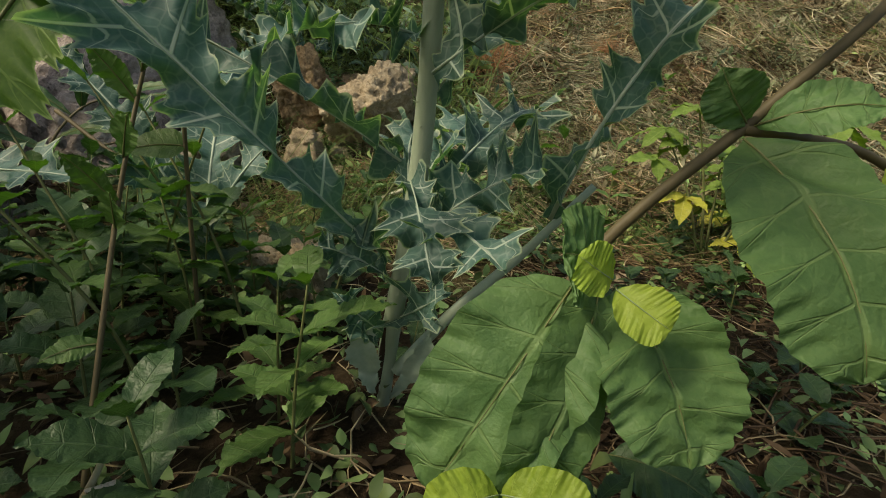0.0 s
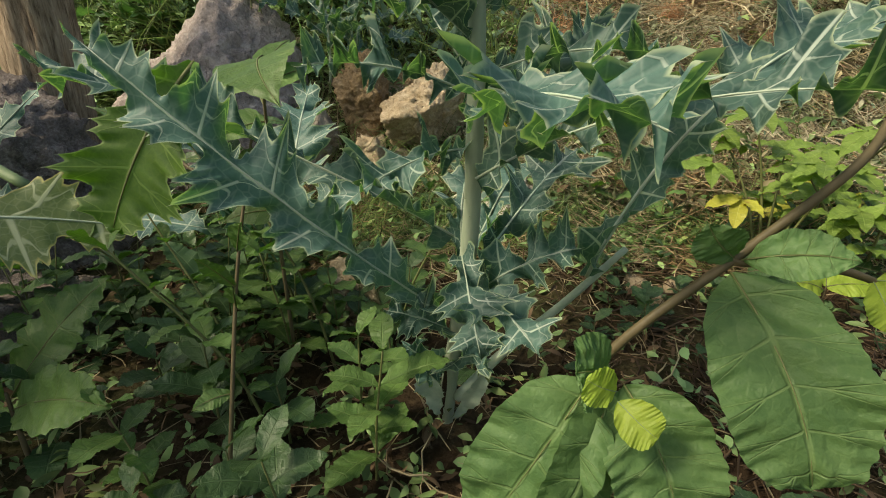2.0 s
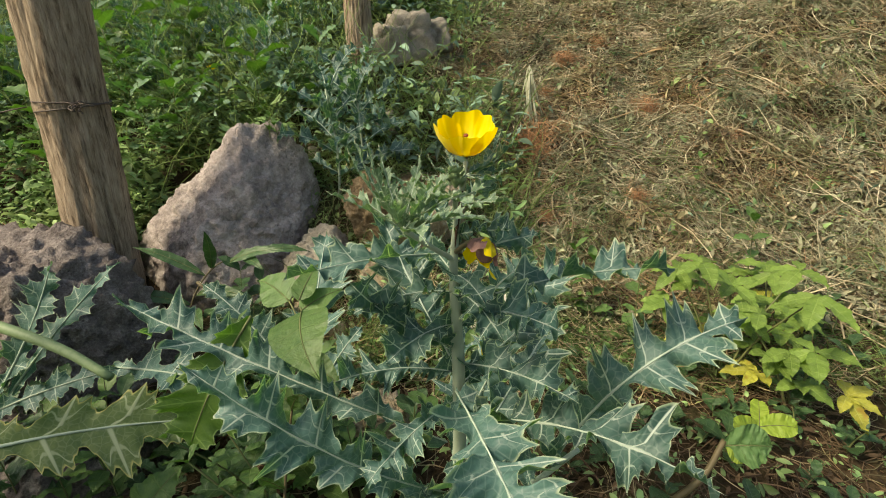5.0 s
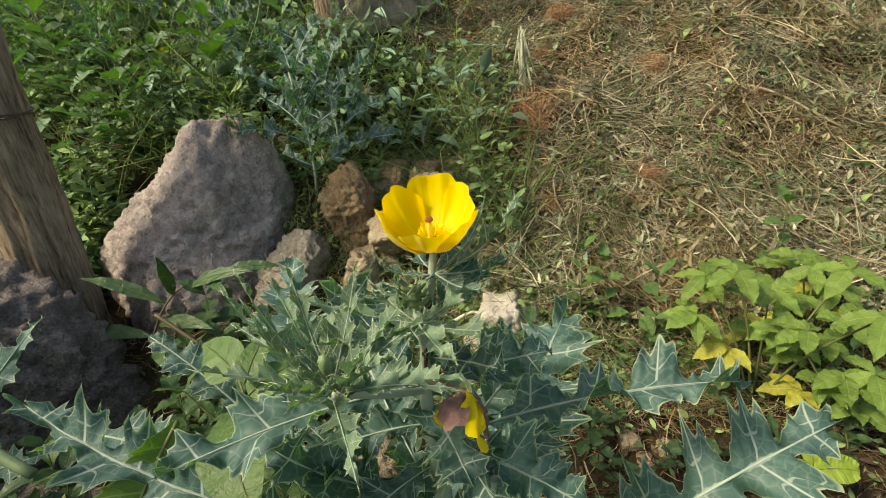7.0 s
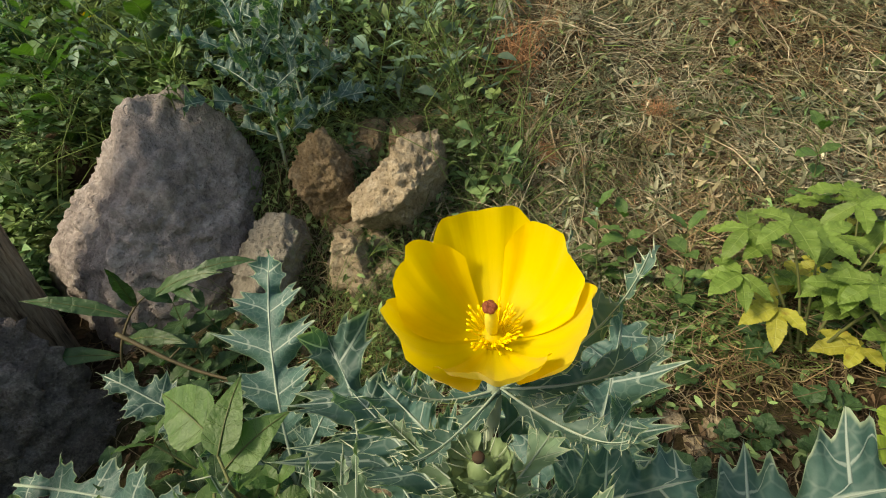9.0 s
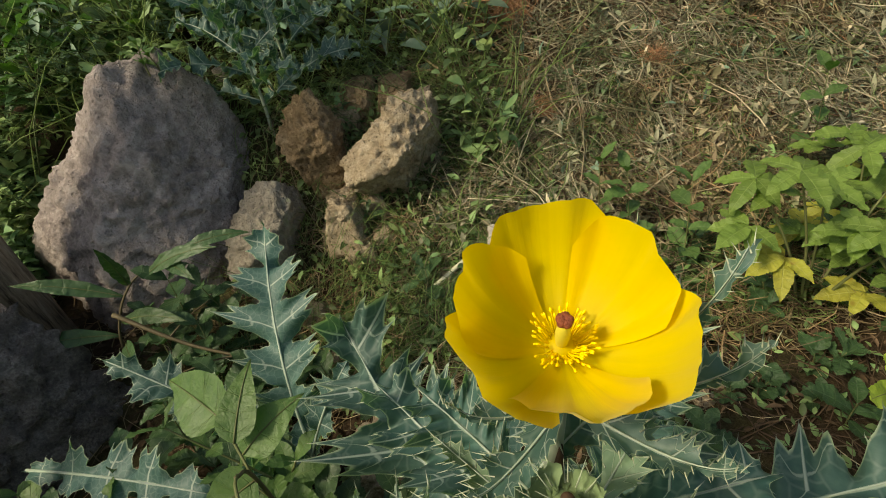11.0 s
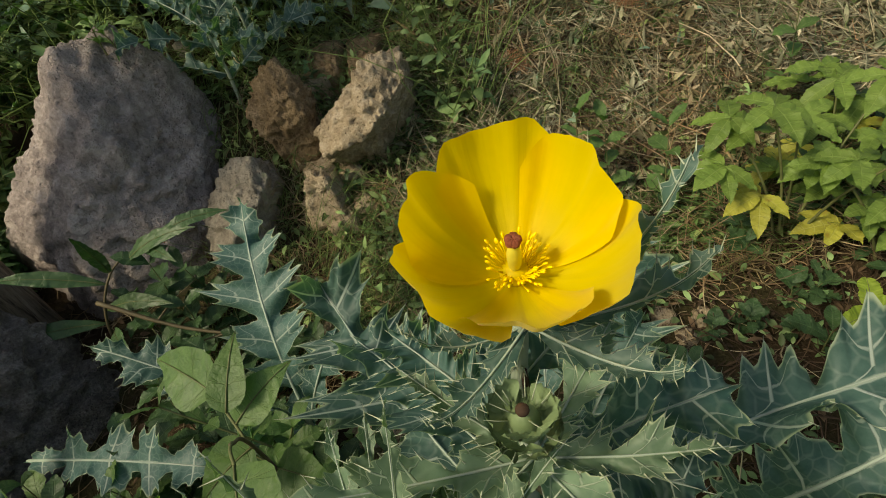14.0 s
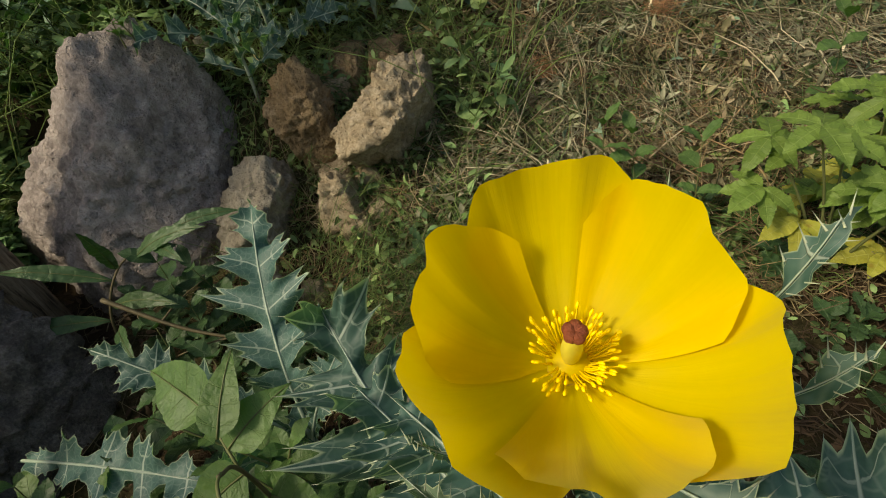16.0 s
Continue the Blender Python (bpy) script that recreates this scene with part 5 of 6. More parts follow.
def custom_weed(base, label, stem_points, radius, leaves, mat, shape="ovate", name="weed", lobes=5, teeth=0.08, depth=0.03, rib=0.0008, crumple=0.03, wave=0.09):
    """A single weed whose stem and leaves stand at given places."""
    base = np.array(base)
    ob = thing(name, tuple(base), label, "plant")
    part("stem", mesh_of("stem", *tube(curve_through([np.array(p) - base for p in stem_points], 20), np.linspace(radius, radius * 0.5, 20), 8), BROWN_STEM), ob)
    for i, (a, b, bow, w, face) in enumerate(leaves):
        a, b = np.array(a) - base, np.array(b) - base
        leaf(ob, a, b, bow, w, face, mat, rib=rib, ribmat=WEED_STEM, shape=shape, lobes=lobes, depth=depth, skew=0.35, teeth=teeth, fold=0.12, ripple=wave, seed=700 + i + int(abs(base[0]) * 1000), across=5, per=9, crinkle=w * crumple)
    return ob


HW = custom_weed((-0.225, 0.47, -0.015), "upright weed with reddish stem and dull heart-shaped leaves", [(-0.225, 0.47, -0.03), (-0.222, 0.465, 0.16), (-0.215, 0.460, 0.30), (-0.198, 0.432, 0.350)], 0.0026, [
    ((-0.186, 0.412, 0.356), (-0.136, 0.328, 0.322), (-0.01, -0.016, 0.014), 0.036, (-0.1, -0.55, 0.85)),
    ((-0.245, 0.500, 0.325), (-0.310, 0.545, 0.335), (0.0, 0.0, 0.012), 0.028, (0.1, -0.75, 0.65)),
    ((-0.212, 0.462, 0.330), (-0.165, 0.500, 0.345), (0.0, 0.0, 0.008), 0.018, (0.1, -0.6, 0.8)),
    ((-0.212, 0.462, 0.345), (-0.205, 0.520, 0.372), (0.0, 0.0, 0.008), 0.016, (0.1, -0.6, 0.8)),
    ((-0.216, 0.462, 0.295), (-0.265, 0.430, 0.275), (0.0, 0.0, 0.010), 0.022, (0.1, -0.6, 0.8)),
    ((-0.218, 0.464, 0.250), (-0.160, 0.440, 0.235), (0.0, 0.0, 0.010), 0.022, (0.1, -0.6, 0.8)),
    ((-0.220, 0.465, 0.200), (-0.275, 0.445, 0.190), (0.0, 0.0, 0.010), 0.020, (0.1, -0.6, 0.8))], WEED, "heart", teeth=0.02, crumple=0.012, wave=0.02)
for a, b in (((-0.200, 0.436, 0.346), (-0.186, 0.412, 0.356)), ((-0.214, 0.459, 0.310), (-0.245, 0.500, 0.325))):
    part("petiole", mesh_of("petiole", *tube(curve_through([np.array(a) - HW.location, (np.array(a) + b) / 2 - HW.location + [0, 0, 0.004], np.array(b) - HW.location], 8), 0.0012, 6), WEED_STEM), HW)
custom_weed((-0.205, 0.265, -0.015), "tall thin brown-stemmed weed with small toothed leaves", [(-0.205, 0.265, -0.03), (-0.198, 0.287, 0.062), (-0.196, 0.335, 0.190), (-0.185, 0.375, 0.300)], 0.0024, [
    ((-0.197, 0.325, 0.160), (-0.180, 0.300, 0.190), (0, 0, 0.004), 0.010, (0.2, -0.8, 0.4)),
    ((-0.196, 0.330, 0.175), (-0.215, 0.310, 0.210), (0, 0, 0.004), 0.010, (-0.2, -0.8, 0.4)),
    ((-0.196, 0.340, 0.205), (-0.180, 0.325, 0.235), (0, 0, 0.004), 0.010, (0.2, -0.8, 0.4)),
    ((-0.192, 0.355, 0.240), (-0.212, 0.340, 0.275), (0, 0, 0.004), 0.010, (-0.2, -0.8, 0.4)),
    ((-0.190, 0.360, 0.260), (-0.172, 0.345, 0.290), (0, 0, 0.004), 0.009, (0.2, -0.8, 0.4)),
    ((-0.198, 0.300, 0.090), (-0.225, 0.280, 0.085), (0, 0, 0.006), 0.009, (0, -0.8, 0.6))], WEED, "lance")
custom_weed((-0.43, 0.30, -0.01), "low weed with large green toothed leaves", [(-0.43, 0.30, -0.03), (-0.428, 0.30, 0.03), (-0.425, 0.30, 0.07)], 0.003, [
    ((-0.425, 0.300, 0.050), (-0.270, 0.255, 0.105), (0.0, 0.0, 0.02), 0.034, (0.1, -0.75, 0.7)),
    ((-0.428, 0.305, 0.060), (-0.35, 0.37, 0.16), (0.0, 0.0, 0.02), 0.034, (0.1, -0.75, 0.7)),
    ((-0.430, 0.300, 0.060), (-0.47, 0.25, 0.14), (0.0, 0.0, 0.02), 0.034, (0.1, -0.75, 0.7))], WEED, "ovate", depth=0.22, teeth=0.12)
custom_weed((0.43, 0.60, -0.01), "small weed with pale yellow-green curled leaves", [(0.43, 0.60, -0.02), (0.438, 0.602, 0.03), (0.440, 0.605, 0.075)], 0.0016, [
    ((0.440, 0.605, 0.075), (0.492, 0.600, 0.080), (0, 0, 0.008), 0.018, (0.1, -0.7, 0.7)),
    ((0.438, 0.604, 0.070), (0.395, 0.590, 0.085), (0, 0, 0.008), 0.016, (-0.1, -0.7, 0.7)),
    ((0.440, 0.605, 0.075), (0.450, 0.640, 0.100), (0, 0, 0.006), 0.014, (0, -0.7, 0.7))], BROAD_YELLOW, "round", depth=0.02, teeth=0.0)
custom_weed((-0.680, 0.840, 0.020), "long-leaved weed growing before the boulder", [(-0.680, 0.840, 0.020), (-0.670, 0.860, 0.130), (-0.620, 0.900, 0.210), (-0.540, 0.940, 0.230)], 0.0028, [
    ((-0.640, 0.890, 0.190), (-0.780, 0.860, 0.270), (0, 0, 0.02), 0.014, (0.1, -0.6, 0.8)),
    ((-0.630, 0.900, 0.200), (-0.600, 0.860, 0.310), (0.01, 0, 0.0), 0.014, (0.3, -0.8, 0.4)),
    ((-0.600, 0.910, 0.210), (-0.440, 0.900, 0.250), (0, 0, 0.03), 0.015, (0, -0.6, 0.8)),
    ((-0.660, 0.870, 0.150), (-0.500, 0.820, 0.170), (0, 0, 0.03), 0.015, (0, -0.6, 0.8)),
    ((-0.670, 0.860, 0.130), (-0.820, 0.800, 0.170), (0, 0, 0.03), 0.016, (0, -0.6, 0.8)),
    ((-0.670, 0.860, 0.110), (-0.580, 0.760, 0.120), (0, 0, 0.03), 0.015, (0, -0.6, 0.8)),
    ((-0.570, 0.930, 0.225), (-0.480, 0.860, 0.220), (0, 0, 0.015), 0.012, (0, -0.6, 0.8)),
    ((-0.540, 0.940, 0.230), (-0.420, 0.980, 0.220), (0, 0, 0.02), 0.013, (0, -0.6, 0.8))], WEED_DARK, "lance", teeth=0.0)
perch = weed("weed", "small green weed growing on the boulder top", "plant", 0.05, 3, 0.035, 0.014, "poppy", WEED, seed=15, depth=0.5, group="weeds on the boulder")
for i, (x, y, z) in enumerate([(-0.580, 1.235, 0.462), (-0.600, 1.225, 0.470)]):
    m = Matrix.Translation((x, y, z)) @ Matrix.Rotation(i * 2.0, 4, "Z")
    if i == 0:
        perch.matrix_basis = m
    else:
        copy_thing(perch, m)
more = weed("weed", "bushy weed with toothed leaves before the stone heap", "plant", 0.17, 5, 0.06, 0.019, "ovate", WEED_DARK, seed=14, group="weeds by the stones")
place(more, spots_in(14, -0.56, -0.34, 0.52, 0.82, rng, 0.06) + spots_in(8, -0.62, -0.42, 0.82, 0.94, rng, 0.06), rng, 0.6, 1.05)

# ---- weeds on the bank ----
bank_ok = lambda x, y: x < min(-0.38, edge_of_straw(y) - 0.02) and not (-0.64 < x < -0.12 and y < 1.56) and not (-0.72 < x < -0.2 and 1.7 < y < 2.5) and not (-1.0 < x < -0.45 and 1.0 < y < 1.36) and not (-1.0 < x < -0.75 and y < 1.1) and math.hypot(x + 0.56, y - 2.05) > 0.1
BANK = [
    weed("weed", "green weed with toothed leaves on the bank", "plant", 0.20, 6, 0.065, 0.020, "ovate", WEED, seed=31, group="bank weeds"),
    weed("weed", "green lobed weed on the bank", "plant", 0.17, 6, 0.075, 0.028, "poppy", WEED_BLUE, seed=32, depth=0.55, group="bank weeds"),
    weed("weed", "broad-leaved weed on the bank", "plant", 0.22, 5, 0.085, 0.036, "heart", WEED, seed=33, group="bank weeds"),
    weed("weed", "tall thin weed on the bank", "plant", 0.30, 8, 0.05, 0.013, "lance", WEED, seed=34, group="bank weeds"),
]
place(BANK[0], spots_in(36, -2.2, 0.1, 1.25, 3.2, rng, 0.08, bank_ok), rng, 1.1, 1.9)
place(BANK[1], spots_in(72, -2.0, 0.1, 1.25, 2.8, rng, 0.07, bank_ok), rng, 0.8, 1.5)
place(BANK[2], spots_in(26, -2.4, -0.5, 1.35, 3.6, rng, 0.1, bank_ok), rng, 0.8, 1.4)
place(BANK[3], spots_in(26, -2.4, -0.2, 1.5, 3.6, rng, 0.1, bank_ok), rng, 0.7, 1.15)
for x, y, z in [(-1.05, 1.75, 0.66), (-1.25, 2.1, 0.82), (-0.98, 2.35, 0.93), (-1.8, 2.4, 0.95), (-0.9, 3.0, 1.15)]:
    fl = thing("flower", (x, y, z), "small far yellow poppy flower above the weeds", "flower", "far flowers")
    part("stalk", mesh_of("stalk", *tube([(0, 0, float(height(x, y)) - z), (0.01, 0, -0.05), (0, 0, 0)], 0.0018, 6), WEED_STEM), fl)
    for i in range(5):
        v, f, uv = petal_mesh(72 * i, 42, 0.020, 0.016, 500 + i, 0.0, 10, 7)
        part("petal", mesh_of("petal", v, f, PETAL, uv), fl)


spiny = thing("prickly_poppy", (0, 0, 0), "grey-green spiny poppy among the weeds of the bank", "plant", "poppies on the bank")
part("stem", mesh_of("stem", *tube(curve_through([(0, 0, -0.02), (0.01, 0.0, 0.12), (0.0, 0.01, 0.26)], 10), np.linspace(0.0036, 0.0018, 10), 8), STEM), spiny)
for i in range(14):
    th, zz = i * 2.4, 0.05 + 0.016 * i
    l = 0.17 - 0.007 * i
    leaf(spiny, (0.005, 0.002, zz), (l * math.cos(th), l * math.sin(th), zz + 0.04 + 0.004 * i), (0, 0, 0.03), 0.044 - 0.0012 * i, (0, -0.5, 0.9), POPPY, lobes=5, depth=0.8, skew=0.5, seed=900 + i, spine=0.005, few=True, rib=0.0014, fold=0.2, ripple=0.2, across=3, per=12)
place(spiny, [(-0.46, 1.33), (-0.41, 1.42)] + spots_in(28, -2.2, -0.25, 1.55, 3.3, rng, 0.18, bank_ok), rng, 0.75, 1.25)

# unseen tall weeds, added left of the view to shade the front
tall = weed("weed", "unseen tall bushy weed with broad pointed leaves, added for shade", "plant", 0.72, 9, 0.12, 0.038, "ovate", WEED, seed=51, group="tall weeds beside the path", stemr=0.005, lean=0.06)
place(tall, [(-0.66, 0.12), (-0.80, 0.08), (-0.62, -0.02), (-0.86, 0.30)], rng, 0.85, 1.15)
place(weed("weed", "dark leafy weed on the shaded soil", "plant", 0.07, 3, 0.055, 0.019, "ovate", WEED_DARK, seed=52, teeth=0.06, group="weeds on the right"), spots_in(16, 0.20, 0.62, 0.42, 0.80, rng, 0.05), rng, 0.4, 0.85)

# ---- joined small growth ----
def scatter_leaves(name, pos, size, mat, label, category, seed, flat=0.6, narrow=0.4, kind="stuff", fine=False):
    rng = np.random.default_rng(seed)
    n = len(pos)
    th = rng.uniform(0, 2 * np.pi, n)
    pit = rng.normal(0.15, flat, n)
    d = np.stack([np.cos(th) * np.cos(pit), np.sin(th) * np.cos(pit), np.sin(pit)], -1)
    side = unit(np.cross(d, np.array([0, 0, 1.0]) + rng.normal(0, 0.35, (n, 3))))
    nor = np.cross(side, d)
    l = (size * rng.uniform(0.5, 1.3, n))[:, None]
    w = l * narrow * rng.uniform(0.7, 1.2, n)[:, None]
    bow = l * rng.uniform(-0.1, 0.25, n)[:, None]
    if fine:
        rows, ns = [], [0.0, 0.22, 0.5, 0.78, 1.0]
        curl, twist = rng.uniform(-0.5, 0.9, n)[:, None], rng.normal(0, 0.5, n)[:, None]
        for t, wt in zip(ns, [0.06, 0.75, 1.0, 0.62, 0.02]):
            c = pos + d * l * t + nor * (bow * 3 * t * (1 - t) - l * 0.25 * np.abs(curl) * t * t)
            s2 = unit(side + nor * twist * t)
            h = nor * w * wt * curl * 0.45
            rows.append(np.stack([c - s2 * w * wt * 0.5 + h, c, c + s2 * w * wt * 0.5 + h], 1))
        v = np.stack(rows, 1).reshape(-1, 3)
        f = [[r * 3 + k, r * 3 + k + 1, r * 3 + k + 4, r * 3 + k + 3] for r in range(4) for k in range(2)]
        q = (np.arange(n) * 15)[:, None, None] + np.array(f)[None]
        return tagged(new(name, mesh_of(name, v, q.reshape(-1, 4), mat)), label, category, kind=kind)
    a, mid, tip = pos, pos + d * l * 0.45 + nor * bow, pos + d * l
    v = np.stack([a, mid - side * w * 0.5 + nor * w * 0.2, mid, mid + side * w * 0.5 + nor * w * 0.2, tip], 1).reshape(-1, 3)
    q = (np.arange(n) * 5)[:, None, None] + np.array([[0, 2, 1], [0, 3, 2], [1, 2, 4], [2, 3, 4]])[None]
    me = mesh_of(name, v, q.reshape(-1, 3), mat)
    return tagged(new(name, me), label, category, kind=kind)


def scatter_strands(name, pos, length, radius, mat, label, category, seed, rise=0.1, curve=0.25, follow=True, way=None, kind="stuff", droop=0.0):
    """Many thin three-sided stalks; follow: they lie along the land."""
    rng = np.random.default_rng(seed)
    n = len(pos)
    th = rng.uniform(0, 2 * np.pi, n) if way is None else rng.normal(way, 0.6, n)
    l = length * rng.uniform(0.4, 1.5, n)
    rs = rng.normal(rise, abs(rise) * 0.5 + 0.08, n)
    bend = rng.normal(0, curve, n)
    pts = []
    x, y = pos[:, 0].copy(), pos[:, 1].copy()
    z0 = pos[:, 2]
    steps = 4
    for k in range(steps):
        t = k / (steps - 1)
        a = th + bend * (t - 0.5) * 2
        px, py = x + np.cos(a) * l * t, y + np.sin(a) * l * t
        if follow:
            lift = z0 - height(x, y)
            pz = height(px, py) + lift + rs * l * t - droop * l * t * t
        else:
            pz = z0 + rs * l * t - droop * l * t * t
        pts.append(np.stack([px, py, pz], -1))
    p = np.stack(pts, 1)
    tan = unit(np.gradient(p, axis=1))
    e = unit(np.cross(tan, np.array([0.1, 0.2, 1.0])))
    g = np.cross(e, tan)
    r = (radius * rng.uniform(0.5, 1.5, n))[:, None, None] * np.array([1.0, 0.95, 0.8, 0.35])[None, :, None]
    ring = [p + e * r, p - e * r * 0.5 + g * r * 0.8, p - e * r * 0.5 - g * r * 0.8]
    v = np.stack(ring, 2).reshape(-1, 3)
    f = []
    for k in range(steps - 1):
        for j in range(3):
            f.append([k * 3 + j, k * 3 + (j + 1) % 3, (k + 1) * 3 + (j + 1) % 3, (k + 1) * 3 + j])
    q = (np.arange(n) * steps * 3)[:, None, None] + np.array(f)[None]
    return tagged(new(name, mesh_of(name, v, q.reshape(-1, 4), mat)), label, category, kind=kind)


def clumps(x, y):
    """Heaps and hollows of the cut growth on the bank."""
    a = np.sin(11 * x + 6 * y + 0.5) * np.sin(9 * y - 7 * x + 2) + 0.6 * np.sin(21 * x - 13 * y + 1) * np.sin(19 * y + 15 * x)
    return np.where(y > 1.3, 0.055 * np.maximum(0.0, a) * smooth(1.3, 1.6, y), 0.0)


def fade(d, edge):
    """Lets the growth thin out towards the outer edge of its patch."""
    soft = 1.7 if abs(edge) > 2 else 0.35 if abs(edge) > 1.05 else 0.02
    return np.clip(d / soft, 0.0, 1.0) ** 1.3


def field(n, x0, x1, y0, y1, seed, ok, lift0=0.0, lift1=0.0):
    rng = np.random.default_rng(seed)
    out = []
    while sum(len(o) for o in out) < n:
        x, y = rng.uniform(x0, x1, n), y0 + (y1 - y0) * rng.uniform(0, 1, n) ** 1.4
        keep = ok(x, y) & (rng.uniform(0, 1, n) < fade(x - x0, x0) * fade(x1 - x, x1) * (fade(y1 - y, y1) if y1 > 3 else 1.0) * np.where(np.abs(x) > 1.05, np.clip((y - y0) / 0.7, 0, 1), 1.0))
        x, y = x[keep], y[keep]
        z = height(x, y) + clumps(x, y) + lift0 + (lift1 - lift0) * rng.uniform(0, 1, len(x)) ** 1.5
        out.append(np.stack([x, y, z], -1))
    return np.concatenate(out)[:n]


rngj = np.random.default_rng(5)
on_straw = lambda x, y: x > edge_of_straw(y) + rngj.normal(0, 0.12, len(x)) + 0.10 * np.sin(5 * y) + np.abs(rngj.normal(0, 0.10, len(x))) * (y > 1.6)
off_straw = lambda x, y: ~((x > -0.60) & (x < -0.2) & (y > 2.0) & (y < 2.5)) & (x < edge_of_straw(y) + rngj.normal(0, 0.09, len(x)) + 0.10 * np.sin(5 * y) + np.abs(rngj.normal(0, 0.12, len(x)))) & ~((x > -0.98) & (x < -0.5) & (y > 1.02) & (y < 1.33)) & ~((x > -0.62) & (x < -0.05) & (y < 1.52))
anywhere = lambda x, y: np.ones(len(x), bool)
scatter_strands("straw", field(28600, -0.5, 4.0, 0.98, 4.9, 1, on_straw, 0.0, 0.03), 0.060, 0.0010, STRAW, "matted dry cut stalks and stems covering the bank", "straw", 1, 0.02, 0.8)
scatter_strands("straw", field(2200, -0.4, 4.0, 1.0, 4.9, 2, on_straw, 0.01, 0.045), 0.22, 0.0016, STRAW, "long dry stalks lying over the bank", "straw", 2, 0.02, 0.2)
scatter_strands("straw", field(5720, -0.4, 4.0, 1.05, 4.9, 22, on_straw, 0.01, 0.045), 0.11, 0.0014, PALE_STRAW, "bleached straw stalks lying over the bank", "straw", 22, 0.03, 0.3)
scatter_leaves("dry_leaves", field(46200, -0.5, 4.0, 0.98, 4.9, 3, on_straw, 0.0, 0.035), 0.032, HAYGREEN, "withered grey-green leaves mixed into the cut stalks", "dry leaves", 3, 0.5, 0.4)
scatter_leaves("dead_leaves", field(7700, -0.5, 4.0, 0.98, 4.9, 4, on_straw, 0.0, 0.03), 0.030, DEADLEAF, "brown dead leaves mixed into the cut stalks", "dead leaves", 4, 0.5, 0.45)
scatter_strands("root_fibres", field(5000, -0.3, 2.4, 1.1, 3.5, 5, on_straw, 0.0, 0.035), 0.05, 0.0007, RUST, "reddish dry root fibres in the cut stalks", "roots", 5, 0.05, 0.7)
scatter_strands("straw", field(9000, -0.6, 7.0, 3.8, 10.0, 6, on_straw, 0.0, 0.05), 0.16, 0.003, STRAW, "dry stalks far up the bank", "straw", 6, 0.03, 0.3)
# litter and low growth on the soil in front
scatter_leaves("dead_leaves", field(8000, -1.4, 1.5, -0.1, 1.15, 7, anywhere, 0.0, 0.016), 0.022, DEADLEAF, "brown dead leaves on the soil", "dead leaves", 7, 0.6, 0.33, fine=True)
scatter_strands("twigs", field(4200, -1.4, 1.5, -0.1, 1.15, 8, anywhere, 0.0, 0.02), 0.055, 0.0009, STRAW, "thin dry twigs and stalks on the soil", "twigs", 8, 0.06, 0.4)
scatter_leaves("ground_cover", field(4600, -0.55, 1.4, 0.25, 1.30, 9, anywhere, 0.0, 0.035), 0.018, HERB, "tiny green weeds on the soil", "weeds", 9, 0.4, 0.5, fine=True)
scatter_strands("grass", field(5600, -0.3, 1.2, 0.78, 1.42, 10, anywhere, 0.0, 0.01), 0.05, 0.0007, GRASS, "fine green grass at the foot of the bank", "grass", 10, 0.5, 0.5, True, None, "stuff", 0.3)
scatter_leaves("ground_cover", field(1000, -0.55, 0.15, 0.75, 1.45, 19, anywhere, 0.0, 0.06), 0.024, HERB, "small green weeds between the stones", "weeds", 19, 0.5, 0.5, fine=True)
scatter_strands("grass", field(1800, -0.55, 0.15, 0.8, 1.45, 20, anywhere, 0.0, 0.02), 0.08, 0.0008, GRASS, "green and dry grass between the stones", "grass", 20, 0.8, 0.6, True, None, "stuff", 0.5)
scatter_strands("dry_grass", field(3400, -0.5, 0.7, 0.75, 1.40, 24, anywhere, 0.0, 0.03), 0.07, 0.0009, STRAW, "dry brown grass between the stones", "grass", 24, 0.25, 0.8)
scatter_strands("straw", field(7700, -0.4, 4.0, 1.1, 4.9, 25, on_straw, 0.005, 0.05), 0.10, 0.0010, HAYGREEN, "curled half-dry stems in the cut stalks", "straw", 25, 0.08, 1.6)
scatter_strands("green_stalks", field(2860, -0.3, 4.0, 1.1, 4.9, 26, on_straw, 0.005, 0.045), 0.09, 0.0010, GRASS, "green grass stems caught in the cut stalks", "grass", 26, 0.08, 0.8)
scatter_leaves("green_leaves", field(2200, -0.3, 2.4, 1.05, 3.6, 27, on_straw, 0.01, 0.04), 0.030, HERB, "fresh green leaves poking through the cut stalks", "weeds", 27, 0.5, 0.5, fine=True)
scatter_leaves("withered_leaves", field(5200, -0.4, 3.2, 1.1, 4.2, 61, on_straw, 0.0, 0.045), 0.034, HAYGREEN, "curled withered grey-green leaves on the cut stalks", "dry leaves", 61, 0.7, 0.24, fine=True)
scatter_leaves("withered_leaves", field(1500, -0.3, 2.4, 1.1, 3.8, 62, on_straw, 0.0, 0.04), 0.030, HERB_BLUE, "curled half-green leaves on the cut stalks", "dry leaves", 62, 0.7, 0.28, fine=True)
scatter_strands("straw", field(5000, -0.4, 1.9, 1.05, 3.4, 64, on_straw, 0.005, 0.04), 0.065, 0.0008, STRAW, "fine tangled dry stems on the bank", "straw", 64, 0.05, 1.2)
scatter_strands("straw", field(6000, -0.4, 1.9, 1.05, 3.4, 65, on_straw, 0.005, 0.05), 0.075, 0.0009, HAYGREEN, "fine grey-green half-dry stems on the bank", "straw", 65, 0.08, 1.4)
scatter_strands("straw", field(1500, -0.3, 1.9, 1.1, 3.4, 66, on_straw, 0.02, 0.055), 0.14, 0.0010, PALE_STRAW, "bleached thin stalks over the bank", "straw", 66, 0.03, 0.4)
